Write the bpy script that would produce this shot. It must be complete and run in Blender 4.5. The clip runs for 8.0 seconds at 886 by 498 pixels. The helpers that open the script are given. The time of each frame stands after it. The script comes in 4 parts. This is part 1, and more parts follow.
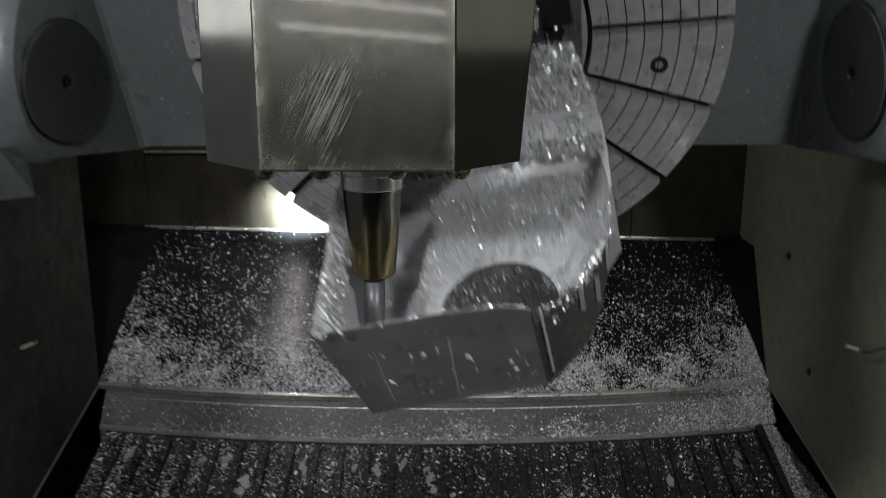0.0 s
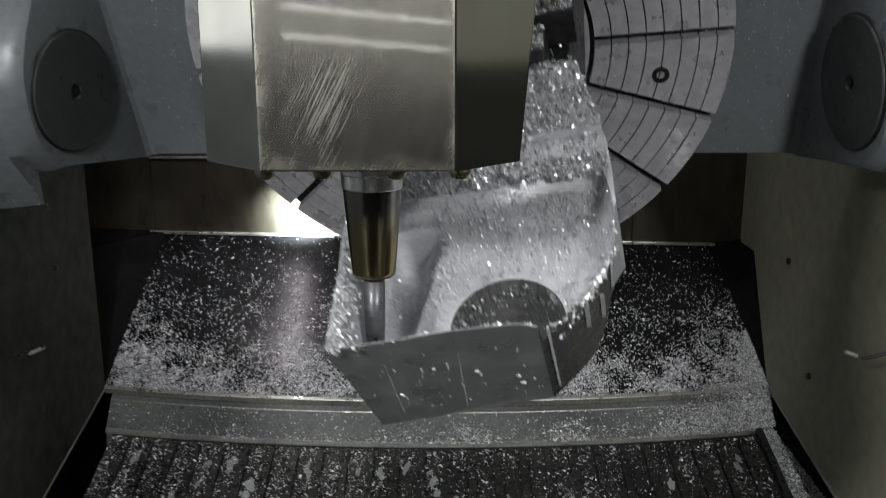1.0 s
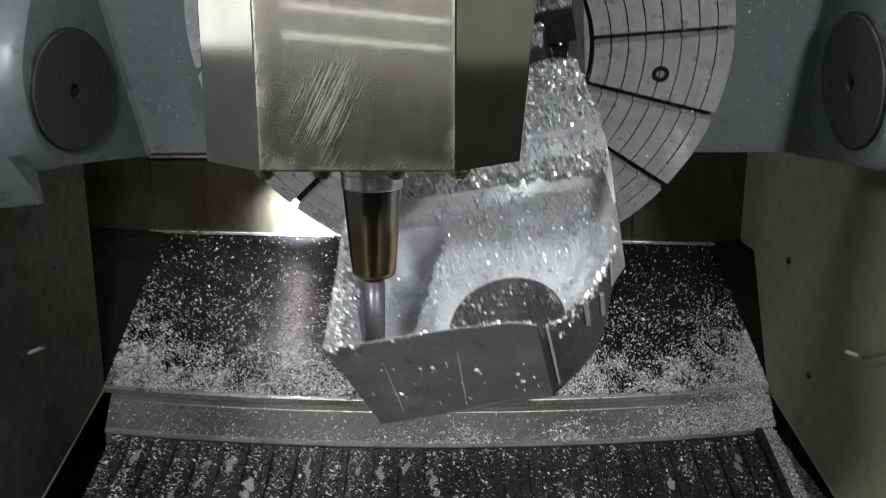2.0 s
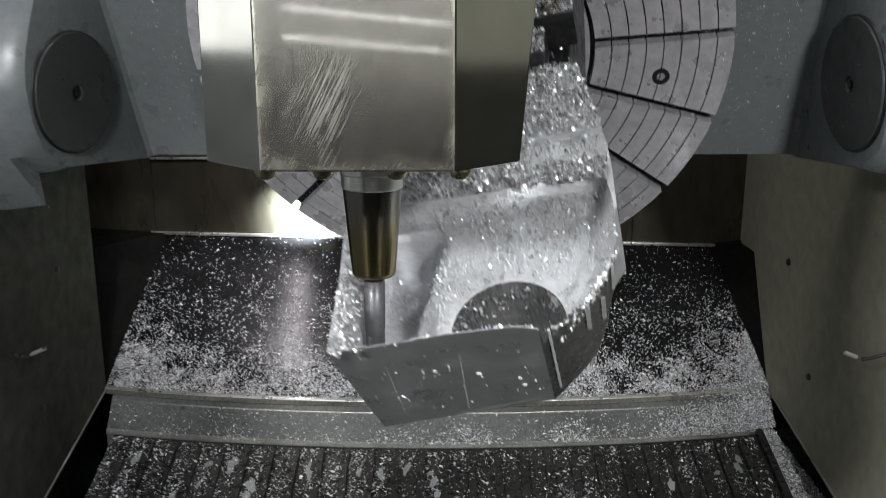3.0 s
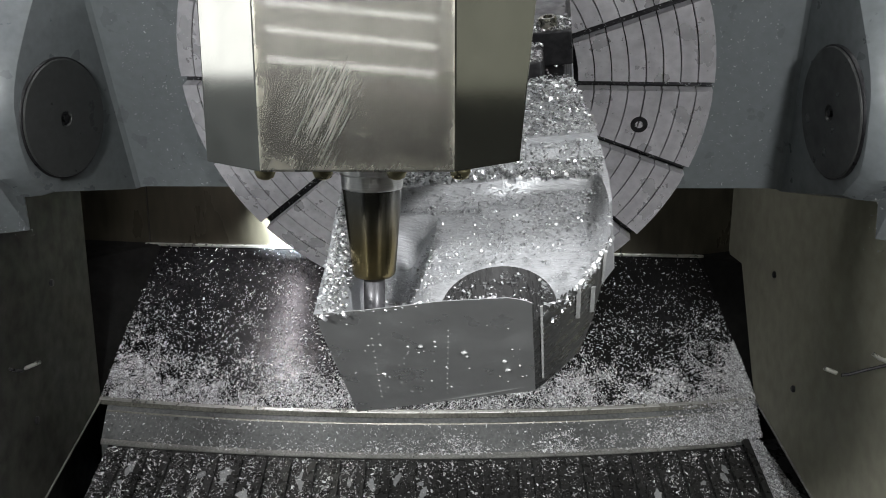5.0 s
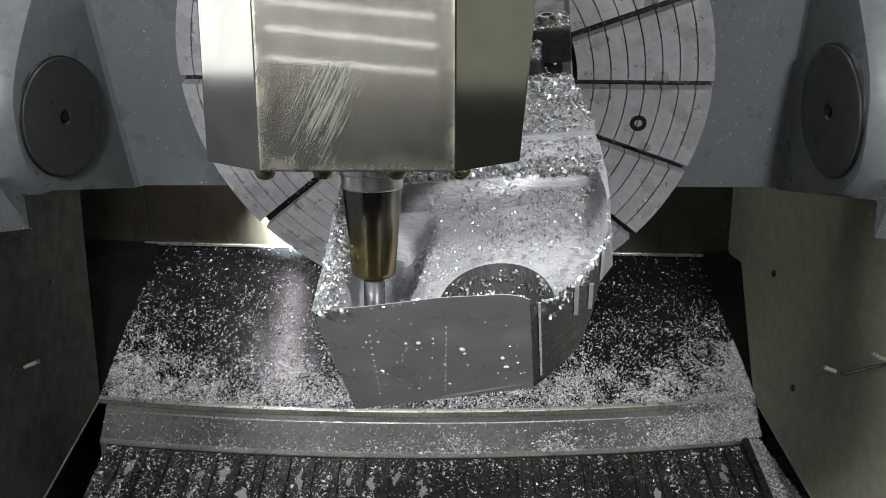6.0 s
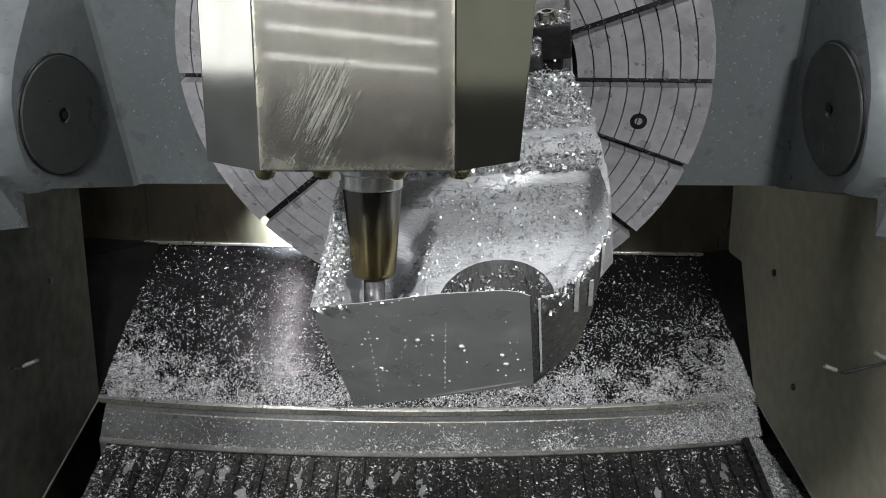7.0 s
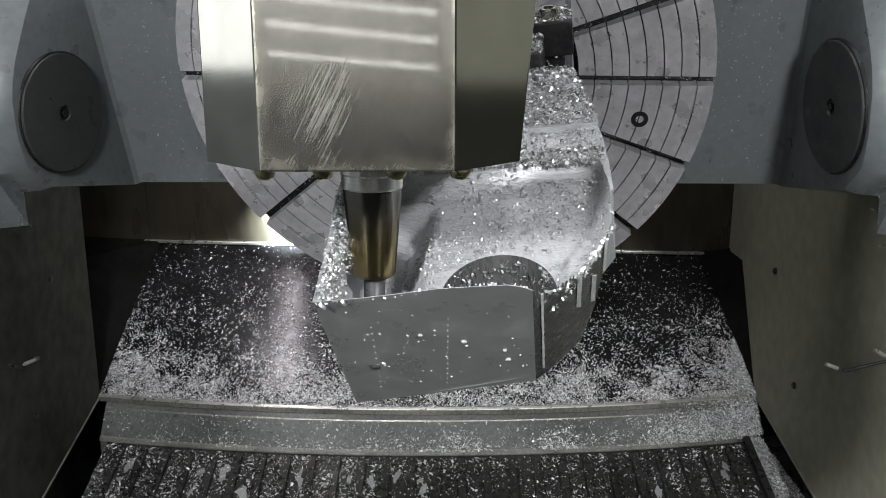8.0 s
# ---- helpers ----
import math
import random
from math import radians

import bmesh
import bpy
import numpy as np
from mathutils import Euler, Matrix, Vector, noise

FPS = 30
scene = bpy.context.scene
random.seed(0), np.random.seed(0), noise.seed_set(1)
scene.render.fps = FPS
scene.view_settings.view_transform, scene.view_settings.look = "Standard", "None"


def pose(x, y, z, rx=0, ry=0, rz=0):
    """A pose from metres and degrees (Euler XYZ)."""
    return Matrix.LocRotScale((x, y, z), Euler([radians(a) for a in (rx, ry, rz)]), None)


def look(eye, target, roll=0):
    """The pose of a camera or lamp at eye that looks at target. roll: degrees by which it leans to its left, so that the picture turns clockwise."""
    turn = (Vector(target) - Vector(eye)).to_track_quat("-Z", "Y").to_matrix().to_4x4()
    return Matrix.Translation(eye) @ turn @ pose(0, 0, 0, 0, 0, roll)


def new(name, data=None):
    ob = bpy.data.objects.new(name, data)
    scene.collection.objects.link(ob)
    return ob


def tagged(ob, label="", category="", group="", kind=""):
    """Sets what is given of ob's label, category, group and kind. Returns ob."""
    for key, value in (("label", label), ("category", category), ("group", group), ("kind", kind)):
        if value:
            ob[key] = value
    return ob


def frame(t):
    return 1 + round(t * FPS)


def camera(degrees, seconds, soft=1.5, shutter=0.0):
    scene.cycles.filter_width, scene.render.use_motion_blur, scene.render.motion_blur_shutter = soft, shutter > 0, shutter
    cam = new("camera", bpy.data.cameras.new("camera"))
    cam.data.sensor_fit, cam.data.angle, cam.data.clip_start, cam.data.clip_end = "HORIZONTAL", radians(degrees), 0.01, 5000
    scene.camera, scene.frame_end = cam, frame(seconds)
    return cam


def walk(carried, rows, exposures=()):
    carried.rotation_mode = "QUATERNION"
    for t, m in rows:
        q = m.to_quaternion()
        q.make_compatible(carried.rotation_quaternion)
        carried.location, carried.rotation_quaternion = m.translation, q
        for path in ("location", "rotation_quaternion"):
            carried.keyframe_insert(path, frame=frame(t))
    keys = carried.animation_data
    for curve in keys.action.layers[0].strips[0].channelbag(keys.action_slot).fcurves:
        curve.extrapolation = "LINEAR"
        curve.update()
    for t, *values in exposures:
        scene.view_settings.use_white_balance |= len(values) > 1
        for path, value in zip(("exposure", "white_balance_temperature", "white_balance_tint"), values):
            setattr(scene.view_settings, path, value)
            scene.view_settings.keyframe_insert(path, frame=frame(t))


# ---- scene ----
# ---- camera and its path ----
EYE = Vector((0.0, 0.0, 1.5))
PITCH = 14.0
cam = camera(52.7, 8.0, soft=0.85, shutter=0.75)
CP, SP = math.cos(radians(PITCH)), math.sin(radians(PITCH))

# millimetres right, down and ahead of the first place, in the lens's own axes
SWING = (-9.3, -17.0, -25.4)
SWINGS = [(0.0, 0.0), (0.1, -0.6), (0.2, -0.6), (0.3, -0.4), (0.4, 0.35), (0.5, 1.0), (0.6, 1.5), (0.7, 1.52),
          (0.8, 1.27), (0.9, 1.2), (1.0, 0.66), (1.1, 0.1), (1.2, -0.6), (1.3, -0.58), (1.4, -0.3), (1.5, 0.42),
          (1.6, 1.15), (1.7, 1.47), (1.8, 1.35), (1.9, 1.15), (2.0, 0.6), (2.1, 0.1), (2.2, -0.6), (2.3, -0.62),
          (2.4, -0.3), (2.5, 0.42), (2.6, 1.15), (2.7, 1.42), (2.8, 1.37), (2.9, 1.22), (3.0, 0.76), (3.1, 0.3),
          (3.2, -0.3), (3.3, -0.8), (3.4, -0.35), (3.5, 0.45), (3.6, 1.15), (3.7, 1.45), (3.8, 1.38), (3.9, 1.12),
          (4.0, 0.63), (4.1, 0.35), (4.2, -0.2), (4.3, -0.55), (4.4, -0.55)]
LATER = [(4.5, 8.0, -3.1, 10.4), (4.6, 14.0, -29.8, -28.4), (4.7, 14.6, -40.5, -42.3), (4.9, 12.0, -40.0, -42.2),
         (5.1, 15.0, -39.6, -42.1), (5.3, 12.0, -39.2, -42.0), (5.5, 15.0, -38.8, -42.0), (5.8, 11.6, -38.2, -42.0),
         (5.9, 11.7, -38.0, -42.0), (6.0, 14.8, -37.8, -41.9), (6.1, 12.6, -37.5, -41.6), (6.2, 11.6, -37.2, -41.2),
         (6.3, 13.6, -37.0, -41.0), (6.5, 11.3, -36.7, -40.5), (6.7, 14.3, -36.2, -39.8), (7.0, 15.1, -35.4, -38.6),
         (7.2, 11.6, -35.2, -38.2), (7.5, 13.1, -35.0, -37.6), (7.8, 12.2, -33.4, -37.6), (8.0, 13.6, -32.4, -37.7)]


def shift(x, y, z):
    x, y, z = x / 1000, y / 1000, z / 1000
    return Vector((x, z * CP - y * SP, -z * SP - y * CP))


SLIDE = [(t, shift(*(s * k for k in SWING))) for t, s in SWINGS] + [(t, shift(x, y, z)) for t, x, y, z in LATER]
walk(cam, [(t, pose(*(EYE + d), 90 - PITCH, 0, 0)) for t, d in SLIDE], exposures=[(0.0, -0.45), (0.4, -0.35), (0.8, -0.15), (3.0, 0.42), (4.4, 0.44), (8.0, 0.45)])

# ---- world and lamps ----
world = bpy.data.worlds.new("world")
world.use_nodes = True
world.node_tree.nodes["Background"].inputs[0].default_value = (0.6, 0.7, 0.8, 1)
world.node_tree.nodes["Background"].inputs[1].default_value = 0.05
scene.world = world


def lamp(name, eye, target, sx, sy, watts, colour):
    data = bpy.data.lights.new(name, "AREA")
    data.shape, data.size, data.size_y, data.energy, data.color = "RECTANGLE", sx, sy, watts, colour
    ob = new(name, data)
    ob.matrix_world = look(eye, target)
    return ob


for side in (-1, 1):
    lamp("front_lamp", (0.66 * side, -0.45, 1.95), (0.1 * side, 1.2, 1.2), 0.16, 0.12, 19, (0.985, 0.99, 1.0))
lamp("overhead_lamp", (0.08, 1.2, 2.37), (0.08, 1.1, 1.2), 0.9, 0.5, 3.0, (0.985, 0.99, 1.0))
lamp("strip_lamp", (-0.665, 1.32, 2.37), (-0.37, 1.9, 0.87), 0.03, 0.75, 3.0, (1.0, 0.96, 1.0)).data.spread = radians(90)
lamp("slope_lamp", (-0.47, 1.70, 1.5), (-0.45, 1.95, 0.92), 0.035, 0.42, 0.26, (1.0, 0.93, 1.0)).data.spread = radians(80)
lamp("rear_lamp", (-0.27, 1.955, 1.125), (-0.315, 2.06, 1.095), 0.06, 0.02, 8.5, (0.84, 0.93, 1.0)).data.spread = radians(70)

# ---- materials ----


def mat(name, colour, rough=0.5, metal=0.0, scale=20.0, vary=0.25, bump=0.1, stretch=(1, 1, 1), rvary=0.15, speck=0.0, island=0.0, spec=0.5):
    m = bpy.data.materials.new(name)
    m.use_nodes = True
    nt = m.node_tree
    b = nt.nodes["Principled BSDF"]
    b.inputs["Metallic"].default_value = metal
    b.inputs["Specular IOR Level"].default_value = spec
    tc = nt.nodes.new("ShaderNodeTexCoord")
    mp = nt.nodes.new("ShaderNodeMapping")
    mp.inputs["Scale"].default_value = stretch
    nt.links.new(tc.outputs["Object"], mp.inputs["Vector"])

    def tex(s, detail=6, vec=mp.outputs["Vector"]):
        n = nt.nodes.new("ShaderNodeTexNoise")
        n.inputs["Scale"].default_value, n.inputs["Detail"].default_value = s, detail
        nt.links.new(vec, n.inputs["Vector"])
        return n.outputs["Fac"]

    def span(v, lo, hi, a=0.3, c=0.7):
        n = nt.nodes.new("ShaderNodeMapRange")
        n.inputs[1].default_value, n.inputs[2].default_value = a, c
        n.inputs[3].default_value, n.inputs[4].default_value = lo, hi
        nt.links.new(v, n.inputs[0])
        return n.outputs[0]

    def times(a, c):
        n = nt.nodes.new("ShaderNodeMath")
        n.operation = "MULTIPLY"
        nt.links.new(a, n.inputs[0]), nt.links.new(c, n.inputs[1])
        return n.outputs[0]

    fine, broad = tex(scale * 6), tex(scale * 0.25, 4, tc.outputs["Object"])
    f = times(span(fine, 1 - vary, 1 + vary), span(broad, 1 - vary, 1 + vary))
    if island:
        g = nt.nodes.new("ShaderNodeNewGeometry")
        f = times(f, span(g.outputs["Random Per Island"], 1 - island, 1 + island, 0, 1))
    mix = nt.nodes.new("ShaderNodeMix")
    mix.data_type, mix.blend_type = "RGBA", "MULTIPLY"
    mix.inputs[0].default_value = 1
    mix.inputs[6].default_value = (*colour, 1)
    nt.links.new(f, mix.inputs[7])
    out = mix.outputs[2]
    if speck:
        v = nt.nodes.new("ShaderNodeTexVoronoi")
        v.inputs["Scale"].default_value = speck
        nt.links.new(tc.outputs["Object"], v.inputs["Vector"])
        k = span(v.outputs["Distance"], 1, 0, 0.08, 0.13)
        m2 = nt.nodes.new("ShaderNodeMix")
        m2.data_type = "RGBA"
        nt.links.new(k, m2.inputs[0]), nt.links.new(out, m2.inputs[6])
        m2.inputs[7].default_value = (0.55, 0.57, 0.56, 1)
        out = m2.outputs[2]
    nt.links.new(out, b.inputs["Base Color"])
    nt.links.new(span(tex(scale * 2), max(0.03, rough - rvary), min(1, rough + rvary)), b.inputs["Roughness"])
    if bump:
        bp = nt.nodes.new("ShaderNodeBump")
        bp.inputs["Strength"].default_value, bp.inputs["Distance"].default_value = bump, 0.001
        nt.links.new(fine, bp.inputs["Height"]), nt.links.new(bp.outputs["Normal"], b.inputs["Normal"])
    return m


def glow(name, colour, strength, base=0.8):
    m = bpy.data.materials.new(name)
    m.use_nodes = True
    b = m.node_tree.nodes["Principled BSDF"]
    b.inputs["Base Color"].default_value = (base, base, base, 1)
    b.inputs["Emission Color"].default_value, b.inputs["Emission Strength"].default_value = (*colour, 1), strength
    return m


# cap grey darkened in colour to match the shade in the bridge's recess
CAP = mat("shaded_cap_grey", (0.038, 0.04, 0.039), 0.4, 0.0, 15, 0.15, 0.05)
STEEL = mat("brushed_steel", (0.42, 0.41, 0.36), 0.28, 1.0, 12, 0.25, 0.12, (6, 6, 0.6), 0.1)


def scuffed_steel():
    """Bare steel with slanting wipe marks and scuffed patches."""
    m = mat("scuffed_steel", (0.46, 0.45, 0.405), 0.23, 1.0, 9, 0.12, 0.0, (3, 3, 0.8), 0.05)
    nt = m.node_tree
    b = nt.nodes["Principled BSDF"]
    b.inputs["Coat Weight"].default_value, b.inputs["Coat Roughness"].default_value, b.inputs["Coat IOR"].default_value = 1.0, 0.045, 1.9
    tc = nt.nodes.new("ShaderNodeTexCoord")
    mp = nt.nodes.new("ShaderNodeMapping")
    mp.vector_type = "TEXTURE"
    mp.inputs["Rotation"].default_value = (0, radians(27), 0)
    mp.inputs["Scale"].default_value = (1 / 1050, 1 / 1050, 1 / 38)
    mp2 = nt.nodes.new("ShaderNodeMapping")
    mp2.vector_type = "TEXTURE"
    mp2.inputs["Rotation"].default_value = (0, radians(-3), 0)
    mp2.inputs["Scale"].default_value = (1 / 700, 1 / 700, 1 / 12)
    outs = []
    for k in (mp, mp2):
        nt.links.new(tc.outputs["Object"], k.inputs["Vector"])
        n = nt.nodes.new("ShaderNodeTexNoise")
        n.inputs["Scale"].default_value, n.inputs["Detail"].default_value = 1.0, 3
        nt.links.new(k.outputs["Vector"], n.inputs["Vector"])
        outs.append(n.outputs["Fac"])
    patch = nt.nodes.new("ShaderNodeTexNoise")
    patch.inputs["Scale"].default_value = 22
    nt.links.new(tc.outputs["Object"], patch.inputs["Vector"])
    ramp = nt.nodes.new("ShaderNodeMapRange")
    ramp.inputs[1].default_value, ramp.inputs[2].default_value = 0.42, 0.68
    nt.links.new(patch.outputs["Fac"], ramp.inputs[0])
    mul = nt.nodes.new("ShaderNodeMath")
    mul.operation = "MULTIPLY"
    spot = nt.nodes.new("ShaderNodeMapping")
    spot.vector_type = "TEXTURE"
    spot.inputs["Location"].default_value, spot.inputs["Rotation"].default_value = (-0.017, 0, 0.032), (0, radians(20), 0)
    spot.inputs["Scale"].default_value = (0.024, 10, 0.036)
    nt.links.new(tc.outputs["Object"], spot.inputs["Vector"])
    away = nt.nodes.new("ShaderNodeVectorMath")
    away.operation = "LENGTH"
    nt.links.new(spot.outputs["Vector"], away.inputs[0])
    near = nt.nodes.new("ShaderNodeMapRange")
    near.inputs[1].default_value, near.inputs[2].default_value = 1.15, 0.2
    nt.links.new(away.outputs["Value"], near.inputs[0])
    both = nt.nodes.new("ShaderNodeMath")
    both.operation = "MULTIPLY_ADD"
    both.inputs[1].default_value = 0.45
    nt.links.new(ramp.outputs[0], both.inputs[0]), nt.links.new(near.outputs[0], both.inputs[2])
    nt.links.new(outs[0], mul.inputs[0]), nt.links.new(both.outputs[0], mul.inputs[1])
    add = nt.nodes.new("ShaderNodeMath")
    add.operation = "MULTIPLY_ADD"
    add.inputs[1].default_value = 0.25
    nt.links.new(outs[1], add.inputs[0]), nt.links.new(mul.outputs[0], add.inputs[2])
    bp = nt.nodes.new("ShaderNodeBump")
    bp.inputs["Strength"].default_value, bp.inputs["Distance"].default_value = 0.27, 0.0004
    sharp = nt.nodes.new("ShaderNodeMapRange")
    sharp.inputs[1].default_value, sharp.inputs[2].default_value = 0.4, 0.75
    nt.links.new(outs[0], sharp.inputs[0])
    worn = nt.nodes.new("ShaderNodeMath")
    worn.operation = "MULTIPLY"
    nt.links.new(sharp.outputs[0], worn.inputs[0]), nt.links.new(both.outputs[0], worn.inputs[1])
    rub = nt.nodes.new("ShaderNodeMapRange")
    rub.inputs[3].default_value, rub.inputs[4].default_value = 0.21, 0.36
    nt.links.new(worn.outputs[0], rub.inputs[0])
    axes = nt.nodes.new("ShaderNodeSeparateXYZ")
    nt.links.new(tc.outputs["Object"], axes.inputs[0])
    side = nt.nodes.new("ShaderNodeMath")
    side.operation = "ABSOLUTE"
    nt.links.new(axes.outputs["X"], side.inputs[0])
    rims = []
    for v, lo, hi in ((axes.outputs["Z"], 0.016, 0.0), (side.outputs[0], 0.040, 0.0507)):
        n = nt.nodes.new("ShaderNodeMapRange")
        n.inputs[1].default_value, n.inputs[2].default_value = lo, hi
        nt.links.new(v, n.inputs[0])
        rims.append(n.outputs[0])
    rim = nt.nodes.new("ShaderNodeMath")
    rim.operation = "MAXIMUM"
    nt.links.new(rims[0], rim.inputs[0]), nt.links.new(rims[1], rim.inputs[1])
    spots = nt.nodes.new("ShaderNodeTexNoise")
    spots.inputs["Scale"].default_value, spots.inputs["Detail"].default_value = 85, 5
    nt.links.new(tc.outputs["Object"], spots.inputs["Vector"])
    edge = nt.nodes.new("ShaderNodeMath")
    edge.operation = "MULTIPLY_ADD"
    edge.inputs[1].default_value = 0.55
    nt.links.new(rim.outputs[0], edge.inputs[0]), nt.links.new(spots.outputs["Fac"], edge.inputs[2])
    chafe = nt.nodes.new("ShaderNodeMapRange")
    chafe.inputs[1].default_value, chafe.inputs[2].default_value = 0.70, 1.25
    nt.links.new(edge.outputs[0], chafe.inputs[0])
    dull = nt.nodes.new("ShaderNodeMath")
    dull.operation = "MULTIPLY_ADD"
    dull.inputs[1].default_value = 0.1
    nt.links.new(chafe.outputs[0], dull.inputs[0]), nt.links.new(rub.outputs[0], dull.inputs[2])
    nt.links.new(dull.outputs[0], b.inputs["Roughness"])
    tint = nt.nodes.new("ShaderNodeMix")
    tint.data_type = "RGBA"
    nt.links.new(chafe.outputs[0], tint.inputs[0])
    nt.links.new(b.inputs["Base Color"].links[0].from_socket, tint.inputs[6])
    tint.inputs[7].default_value = (0.62, 0.60, 0.49, 1)
    nt.links.new(tint.outputs[2], b.inputs["Base Color"])
    nt.links.new(add.outputs[0], bp.inputs["Height"]), nt.links.new(bp.outputs["Normal"], b.inputs["Normal"])
    return m


SCUFF = scuffed_steel()
TABLE = mat("ground_table_steel", (0.70, 0.69, 0.715), 0.34, 0.6, 10, 0.15, 0.1)
DARK = mat("blackened_steel", (0.03, 0.03, 0.032), 0.4, 0.6, 30, 0.4, 0.2)
PAINT = mat("grey_machine_paint", (0.14, 0.155, 0.16), 0.38, 0.0, 12, 0.12, 0.05, speck=0)
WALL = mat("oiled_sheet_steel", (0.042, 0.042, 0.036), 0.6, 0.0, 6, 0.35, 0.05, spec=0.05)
# dark wall sheet lightened to olive: haze of a lens smear put into the colour
OLIVE = mat("haze_toned_sheet_steel", (0.31, 0.304, 0.238), 0.6, 0.0, 5, 0.12, 0.03, spec=0.2)
# near-black colour stands in for the bridge's shade on the hopper sides
HOPPER = mat("shaded_hopper_sheet", (0.007, 0.007, 0.0065), 0.7, 0.0, 10, 0.3, 0.05, spec=0.05)
# wall sheet with its lighting put into a lighter grey, seen only in reflection
GREY = mat("lit_front_sheet", (0.20, 0.21, 0.215), 0.6, 0.0, 6, 0.2, 0.05, spec=0.1)
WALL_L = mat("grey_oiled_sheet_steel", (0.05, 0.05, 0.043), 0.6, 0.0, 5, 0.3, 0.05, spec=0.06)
BACK = mat("stained_stainless_sheet", (0.066, 0.060, 0.043), 0.33, 0.4, 6, 0.25, 0.05, (1, 1, 0.3))
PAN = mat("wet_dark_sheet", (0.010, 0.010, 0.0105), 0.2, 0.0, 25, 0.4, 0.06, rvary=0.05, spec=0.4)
APRON = mat("grey_wet_apron", (0.13, 0.135, 0.132), 0.42, 0.1, 25, 0.3, 0.1)
RAIL = mat("worn_edge_rail", (0.6, 0.6, 0.56), 0.35, 0.8, 30, 0.12, 0.1)
ALU = mat("milled_aluminium", (0.48, 0.49, 0.505), 0.5, 0.5, 60, 0.16, 0.5, (0.25, 2.5, 2.5), 0.08)
# same aluminium as the block, darkened in colour for the facets turned from the light
SIDE = mat("shade_toned_aluminium_side", (0.20, 0.205, 0.205), 0.3, 0.8, 20, 0.25, 0.1, (3, 3, 0.3))
# bore aluminium with the shade of the hole put into its colour
BORE = mat("shaded_bore_wall", (0.16, 0.16, 0.16), 0.3, 0.6, 60, 0.25, 0.3, (0.4, 0.4, 6))
SAWN = mat("sawn_aluminium_face", (0.41, 0.42, 0.415), 0.36, 0.7, 20, 0.035, 0.03)
FINE = mat("fine_wet_chips", (0.48, 0.49, 0.50), 0.4, 0.6, 50, 0.1, 0.0, island=0.38)
DULL = mat("dull_wet_chips", (0.60, 0.605, 0.61), 0.46, 0.4, 50, 0.1, 0.0, island=0.68)
CHIP = mat("aluminium_chips", (0.50, 0.51, 0.515), 0.38, 0.8, 50, 0.1, 0.0, island=0.68)
GOLD = mat("bronze_tinted_holder", (0.22, 0.188, 0.11), 0.14, 1.0, 20, 0.15, 0.02, (1, 1, 0.2), 0.05)
COLLAR = mat("turned_steel_collar", (0.7, 0.7, 0.68), 0.33, 1.0, 30, 0.1, 0.05, (0.3, 0.3, 8))
CUTTER = mat("carbide_cutter", (0.075, 0.075, 0.08), 0.4, 0.3, 40, 0.2, 0.05)
TIP = mat("ground_carbide_edge", (0.22, 0.22, 0.22), 0.3, 1.0, 40, 0.2, 0.05)
BRASS = mat("brass_nozzle", (0.36, 0.33, 0.2), 0.3, 1.0, 30, 0.2, 0.05)
TUBE = glow("lamp_tube", (1.0, 1.0, 0.96), 3.0)
# added glow for the front wall, mirrored in the head's front face
PANE = glow("added_front_glow", (1.0, 0.99, 0.94), 0.15)
# two added glows for the side walls that lighten the head's upper facets
STRIP_L = glow("bright_facet_glow", (1.0, 1.0, 1.0), 1.1)
STRIP_R = glow("soft_facet_glow", (1.0, 1.0, 0.72), 0.12, 0.1)
for turned_metal, dull in ((GOLD, 0.2), (COLLAR, 0.3)):  # fine rings left by the lathe draw the highlights out
    tree = turned_metal.node_tree
    shader = tree.nodes["Principled BSDF"]
    for link in list(shader.inputs["Roughness"].links):
        tree.links.remove(link)
    shader.inputs["Roughness"].default_value, shader.inputs["Anisotropic"].default_value, shader.inputs["Anisotropic Rotation"].default_value = dull, 0.9, 0.25
    along = tree.nodes.new("ShaderNodeTangent")
    along.direction_type, along.axis = "RADIAL", "Z"
    tree.links.new(along.outputs["Tangent"], shader.inputs["Tangent"])


def heat_tint(m, steel, straw, top, low):
    """Bare steel near the collar turning to straw-coloured towards the tool's end."""
    nt = m.node_tree
    b = nt.nodes["Principled BSDF"]
    tc = nt.nodes.new("ShaderNodeTexCoord")
    axes = nt.nodes.new("ShaderNodeSeparateXYZ")
    fade = nt.nodes.new("ShaderNodeMapRange")
    fade.inputs[1].default_value, fade.inputs[2].default_value = top, low
    mix = nt.nodes.new("ShaderNodeMix")
    mix.data_type = "RGBA"
    mix.inputs[6].default_value, mix.inputs[7].default_value = (*steel, 1), (*straw, 1)
    wear = nt.nodes.new("ShaderNodeMix")
    wear.data_type, wear.blend_type = "RGBA", "MULTIPLY"
    wear.inputs[0].default_value = 0.5
    nt.links.new(tc.outputs["Object"], axes.inputs[0]), nt.links.new(axes.outputs["Z"], fade.inputs[0])
    nt.links.new(fade.outputs[0], mix.inputs[0]), nt.links.new(mix.outputs[2], wear.inputs[6])
    spots = nt.nodes.new("ShaderNodeTexNoise")
    spots.inputs["Scale"].default_value = 60
    nt.links.new(tc.outputs["Object"], spots.inputs["Vector"]), nt.links.new(spots.outputs["Fac"], wear.inputs[7])
    nt.links.new(wear.outputs[2], b.inputs["Base Color"])


